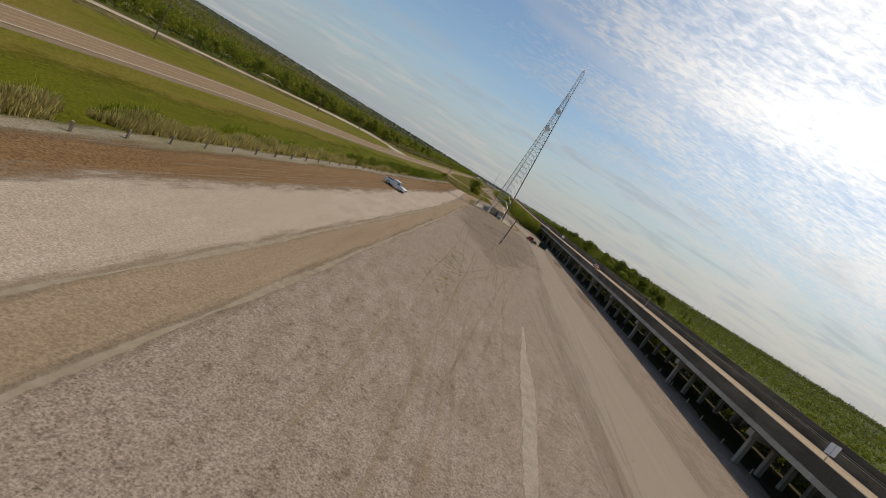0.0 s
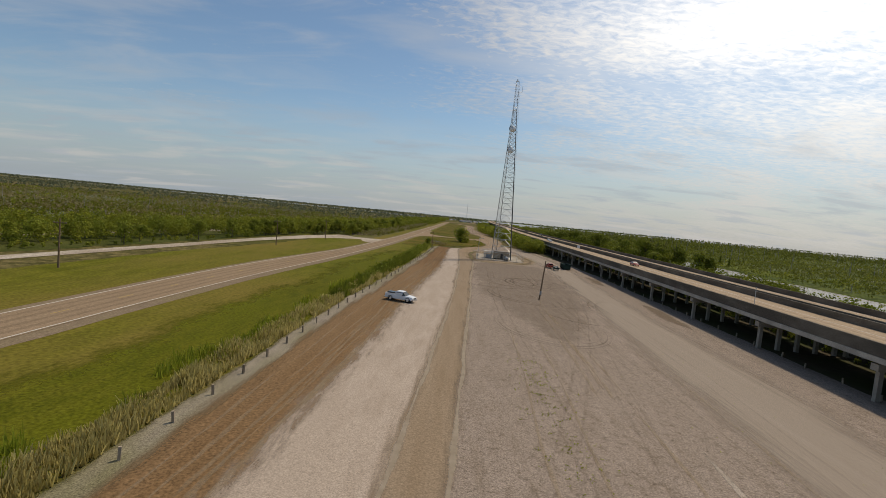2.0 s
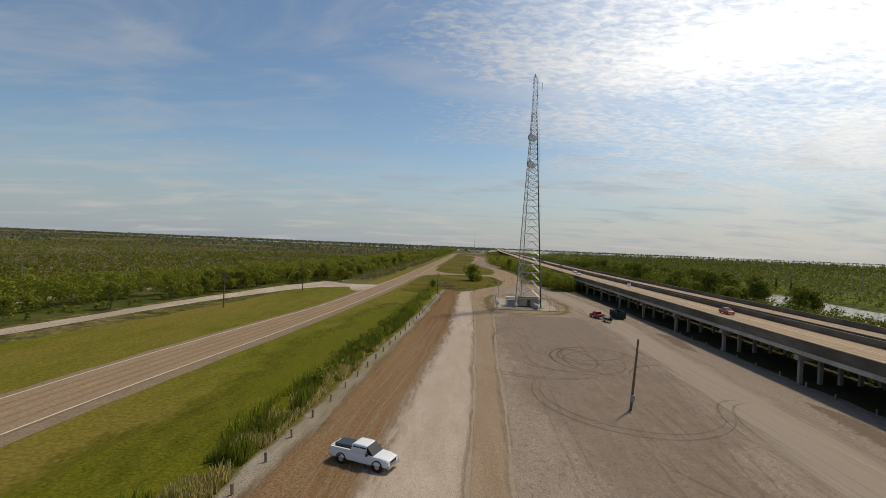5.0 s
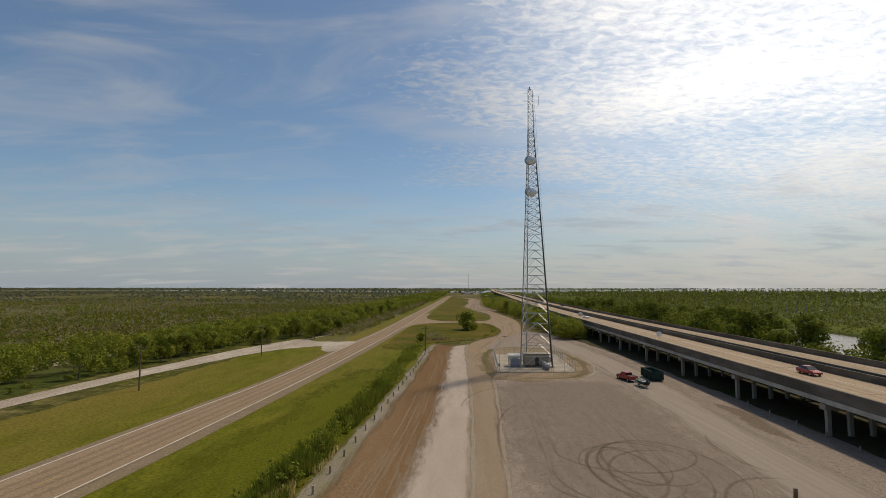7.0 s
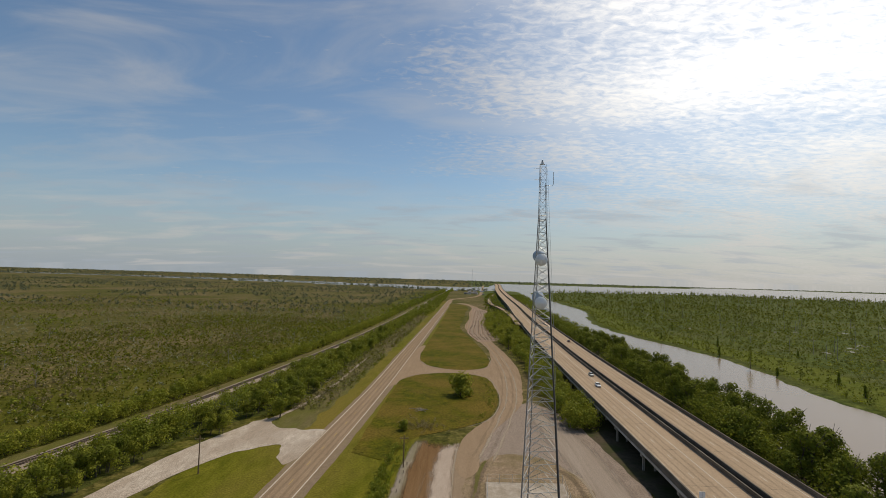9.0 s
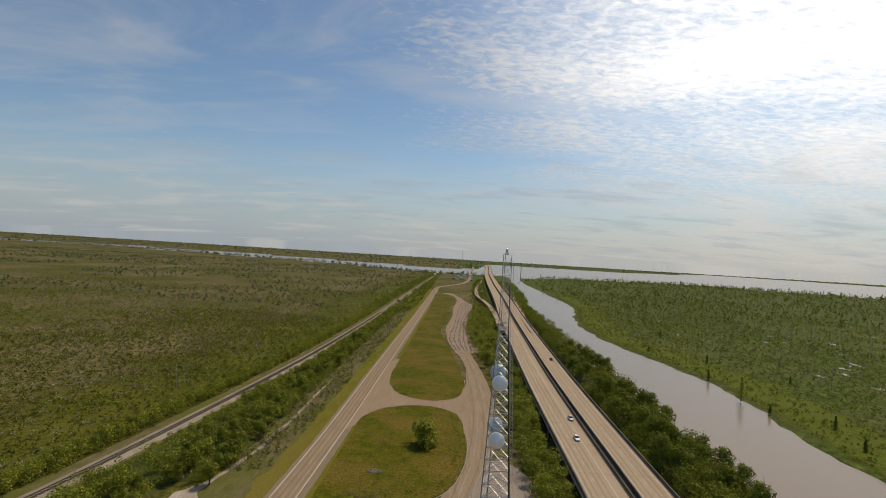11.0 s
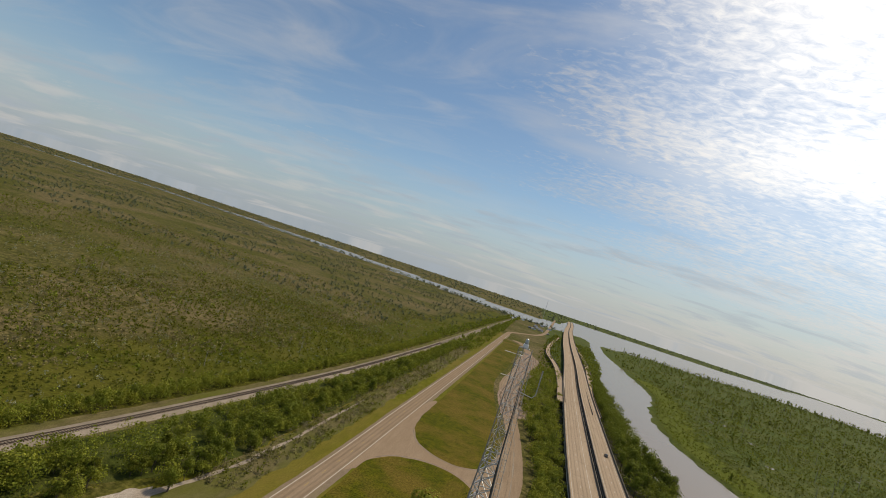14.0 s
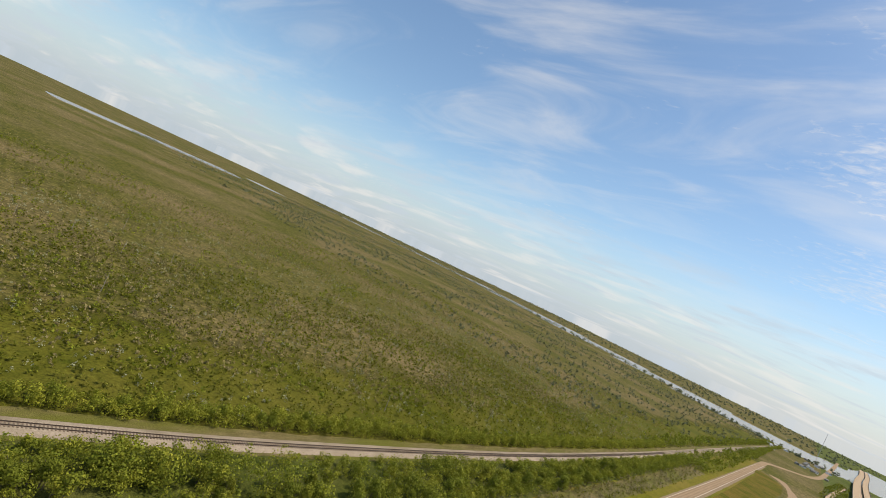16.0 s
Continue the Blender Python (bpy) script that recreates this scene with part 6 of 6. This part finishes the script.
for cx, cy, rx, ry, a0, a1, w in ((17, 88, 9.0, 13, 150, 370, 0.24), (17, 88, 9.6, 14, 160, 350, 0.2), (17, 88, 8.2, 11.6, 170, 340, 0.2), (22, 143, 7, 10, 0, 300, 0.4), (23, 146, 5.5, 7.5, 20, 330, 0.4), (25, 141, 8, 9, 40, 290, 0.35), (21, 150, 9, 8, 160, 380, 0.35), (13, 150, 8, 26, 100, 200, 0.35), (34, 128, 9, 13, 60, 170, 0.35), (12, 170, 12, 20, 90, 180, 0.3), (26, 112, 10, 20, 200, 300, 0.35), (20, 143, 5, 8, 0, 350, 0.3), (20.5, 144.5, 4, 6, 40, 380, 0.35), (19, 142, 8.5, 10, 150, 400, 0.3), (24, 143, 7.5, 11, -60, 200, 0.3), (12, 137, 11, 9, 180, 330, 0.3), (13, 139, 12, 10, 190, 320, 0.3), (36, 108, 6, 14, 60, 200, 0.3), (37.5, 107, 6, 14, 70, 190, 0.3), (38, 150, 4, 9, 100, 260, 0.3), (21, 121, 12.5, 14.5, 140, 350, 0.35), (21.3, 121.5, 11.6, 13.4, 150, 340, 0.3), (18.5, 143, 4.4, 8.2, -120, 190, 0.4), (17, 139, 7.5, 5.5, 150, 330, 0.35)):
    mark_ring(cx, cy, rx, ry, a0, a1, w)
woods("lot_weeds", [(9.6 + rng.normal(0, 1.3), y, rng.uniform(0.1, 0.32)) for y in rng.uniform(34, 66, 190)] + [(rng.uniform(6, 36), rng.uniform(10, 100), rng.uniform(0.05, 0.14)) for _ in range(120)], "sparse low weeds in the gravel", M_REEDG, 7, 0.55, 95, 1.6, 0.0, "weeds")
for k in range(9):
    o, a, w = random.uniform(2, 30), random.uniform(-40, 60), random.uniform(0.06, 0.13)
    q = [(o - 2 + 0.05 * (y - a), y) for y in np.linspace(a, a + random.uniform(40, 100), 7)]
    band("wheel_rut", shifted(q, -w), shifted(q, w), 0.085 + 0.0012 * k, M_STREAK_R, "faint straight wheel rut in the gravel", "tyre mark", 2.0, (0.3, 0.3), fade=w * 1.4)


for k in range(5):
    a, b = random.uniform(-20, 60), random.uniform(110, 190)
    u0, u1, bow = random.uniform(0.08, 0.8), random.uniform(0.1, 0.85), random.uniform(-5, 5)
    ys = np.linspace(a, b, 12)
    mid = [(4 + (u0 + (u1 - u0) * v) * 36 + bow * math.sin(math.pi * v) + 0.04 * (y - 60), y) for v, y in zip(np.linspace(0, 1, 12), ys)]
    for o in (-0.85, 0.85):
        q = shifted(mid, o)
        band("wheel_track", shifted(q, -0.09), shifted(q, 0.09), 0.0976 + 0.0012 * (2 * k + (o > 0)), M_TRACK_R, "long dark wheel track across the gravel", "tyre mark", 2.0, (0.2, 0.2), fade=0.18)


# ---- far shore ----
def house(x, y, w, l, h, roof, turn, wall):
    t = thing("far_house", "small far house with a pitched roof", "house", "houses at the far shore", at=pose(x, y, 0, 0, 0, turn))
    part("wall", Geo().box(-w, -l, 0, w, l, h), wall, t)
    part("roof", Geo().loft([[(-w * 1.1, -l * 1.05, h), (w * 1.1, -l * 1.05, h), (0, -l * 1.05, h * 1.7)], [(-w * 1.1, l * 1.05, h), (w * 1.1, l * 1.05, h), (0, l * 1.05, h * 1.7)]]), roof, t)
    for q in (-0.5, 0.5):
        part("window", Geo().box(q * w - 0.6, -l - 0.06, h * 0.4, q * w + 0.6, -l + 0.02, h * 0.8), M_GLASS, t)


M_ROOF = mat("grey_roof", (0.20, 0.19, 0.18), (0.28, 0.27, 0.26), 1.0, 0.8)
M_ROOF2 = mat("white_metal_roof", (0.55, 0.56, 0.57), (0.64, 0.65, 0.66), 1.0, 0.5)
for k in range(18):
    y = rng.uniform(1420, 1800)
    x = rng.uniform(15, 75) if k % 3 else rng.uniform(-60, 10)
    house(x, y, rng.uniform(2.5, 4.5), rng.uniform(3, 6), rng.uniform(2.2, 3.2), M_ROOF if k % 3 else M_ROOF2, rng.uniform(0, 90), M_CONC if k % 2 else M_DISH)
mast = thing("far_mast", "thin far radio mast on the horizon", "mast", at=pose(60, 2450, 0))
part("shaft", Geo().tube((0, 0, 0), (0, 0, 85), 0.9, 0.5, 6), M_STEEL, mast)
# far woods and shore trees: haze is in their greyed leaf colour
woods("far_shore_trees", [(x, y, h) for x, y, h in scatter(2600, -4200, 4200, 2350, 4800, 5, 9, 19, lambda x, y: ~(inside(LAKE_EAST, x, y) | inside(LAKE_WEST, x, y)))], "thin dark line of far woods, greyed for haze", M_FARLEAF, 8, 5.0, 20, 0.9, 0.0)

south_shore = along([(100, 1800), (-130, 1820), (-450, 2110), (-850, 2235), (-1500, 2470), (-2300, 2490), (-3000, 2270)], 7.0)
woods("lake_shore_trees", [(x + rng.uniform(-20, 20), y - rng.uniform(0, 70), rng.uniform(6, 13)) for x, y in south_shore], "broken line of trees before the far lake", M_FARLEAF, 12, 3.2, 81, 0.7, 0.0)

# wheel streaks along the dirt strip and the tan track
for k in range(18):
    u, a, b = random.uniform(0.1, 1.0), random.uniform(0, 130), random.uniform(50, 130)
    ys = np.linspace(a, min(a + b, 248), 9)
    q = [(at_y(FENCE, y) + 1.6 + u * (at_y(DIRT_E, y) - at_y(FENCE, y) - 1.6) + 0.5 * noise.noise((y * 0.04, k, 0)), y) for y in ys]
    w = random.uniform(0.05, 0.12)
    band("wheel_streak", shifted(q, -w), shifted(q, w), 0.062 + 0.0012 * k, M_STREAK_R, "narrow wheel streak in brown dirt", "tyre mark", 2.0, (0.25, 0.25), fade=w * 1.4)

# ---- far ramps and signs ----
def ramp_road(line, w, z0, z1, label):
    p = along(line, 12.0)
    zs = np.linspace(z0, z1, len(p))
    a, b = shifted(p, -w / 2), shifted(p, w / 2)
    r = thing("bridge_ramp", label, "ramp", kind="structure")
    part("ramp_slab", Geo().loft([[(xa, ya, z - 0.9), (xb, yb, z - 0.9), (xb, yb, z), (xa, ya, z)] for (xa, ya), (xb, yb), z in zip(a, b, zs)]), M_DECK, r)
    for o in (-w / 2, w / 2):
        u, v = shifted(p, o - 0.2), shifted(p, o + 0.2)
        part("parapet", Geo().loft([[(xa, ya, z - 0.3), (xb, yb, z - 0.3), (xb, yb, z + 0.8), (xa, ya, z + 0.8)] for (xa, ya), (xb, yb), z in zip(u, v, zs)]), M_DARKCONC, r)


ramp_road([(61.5, 590), (65.5, 700), (65.0, 825), (57.6, 960), (60, 1050), (72, 1209), (98, 1500)], 7.0, DECK_Z - 0.1, 0.6, "concrete ramp leaving the bridge westward")
ramp_road([(90.5, 580), (95.5, 683), (107, 800), (116.6, 926), (126, 1131), (131, 1400)], 7.0, DECK_Z - 0.1, 0.6, "concrete ramp leaving the bridge eastward")


def sign_post(x, y, z, h, board):
    t = thing("road_sign", "small road sign seen from behind on parapet" if board else "slim marker pole on the bridge parapet", "road sign", at=pose(x, y, z))
    part("post", Geo().tube((0, 0, -0.6), (0, 0, h), 0.06, 0.05, 6), M_STEEL, t)
    if board:
        bevel(part("board", Geo().box(-0.6, -0.03, h - 1.2, 0.6, 0.03, h), M_DISH, t, "pale back of the sign board"), 0.02)


sign_post(at_y(DECK_W, 29.3) + 0.19, 29.3, DECK_Z + 0.75, 2.4, True)
sign_post(at_y(DECK_W, 88) + 0.19, 88, DECK_Z + 0.75, 3.4, False)
sign_post(at_y(DECK_W, 216) + 0.19, 216, DECK_Z + 0.75, 2.8, True)
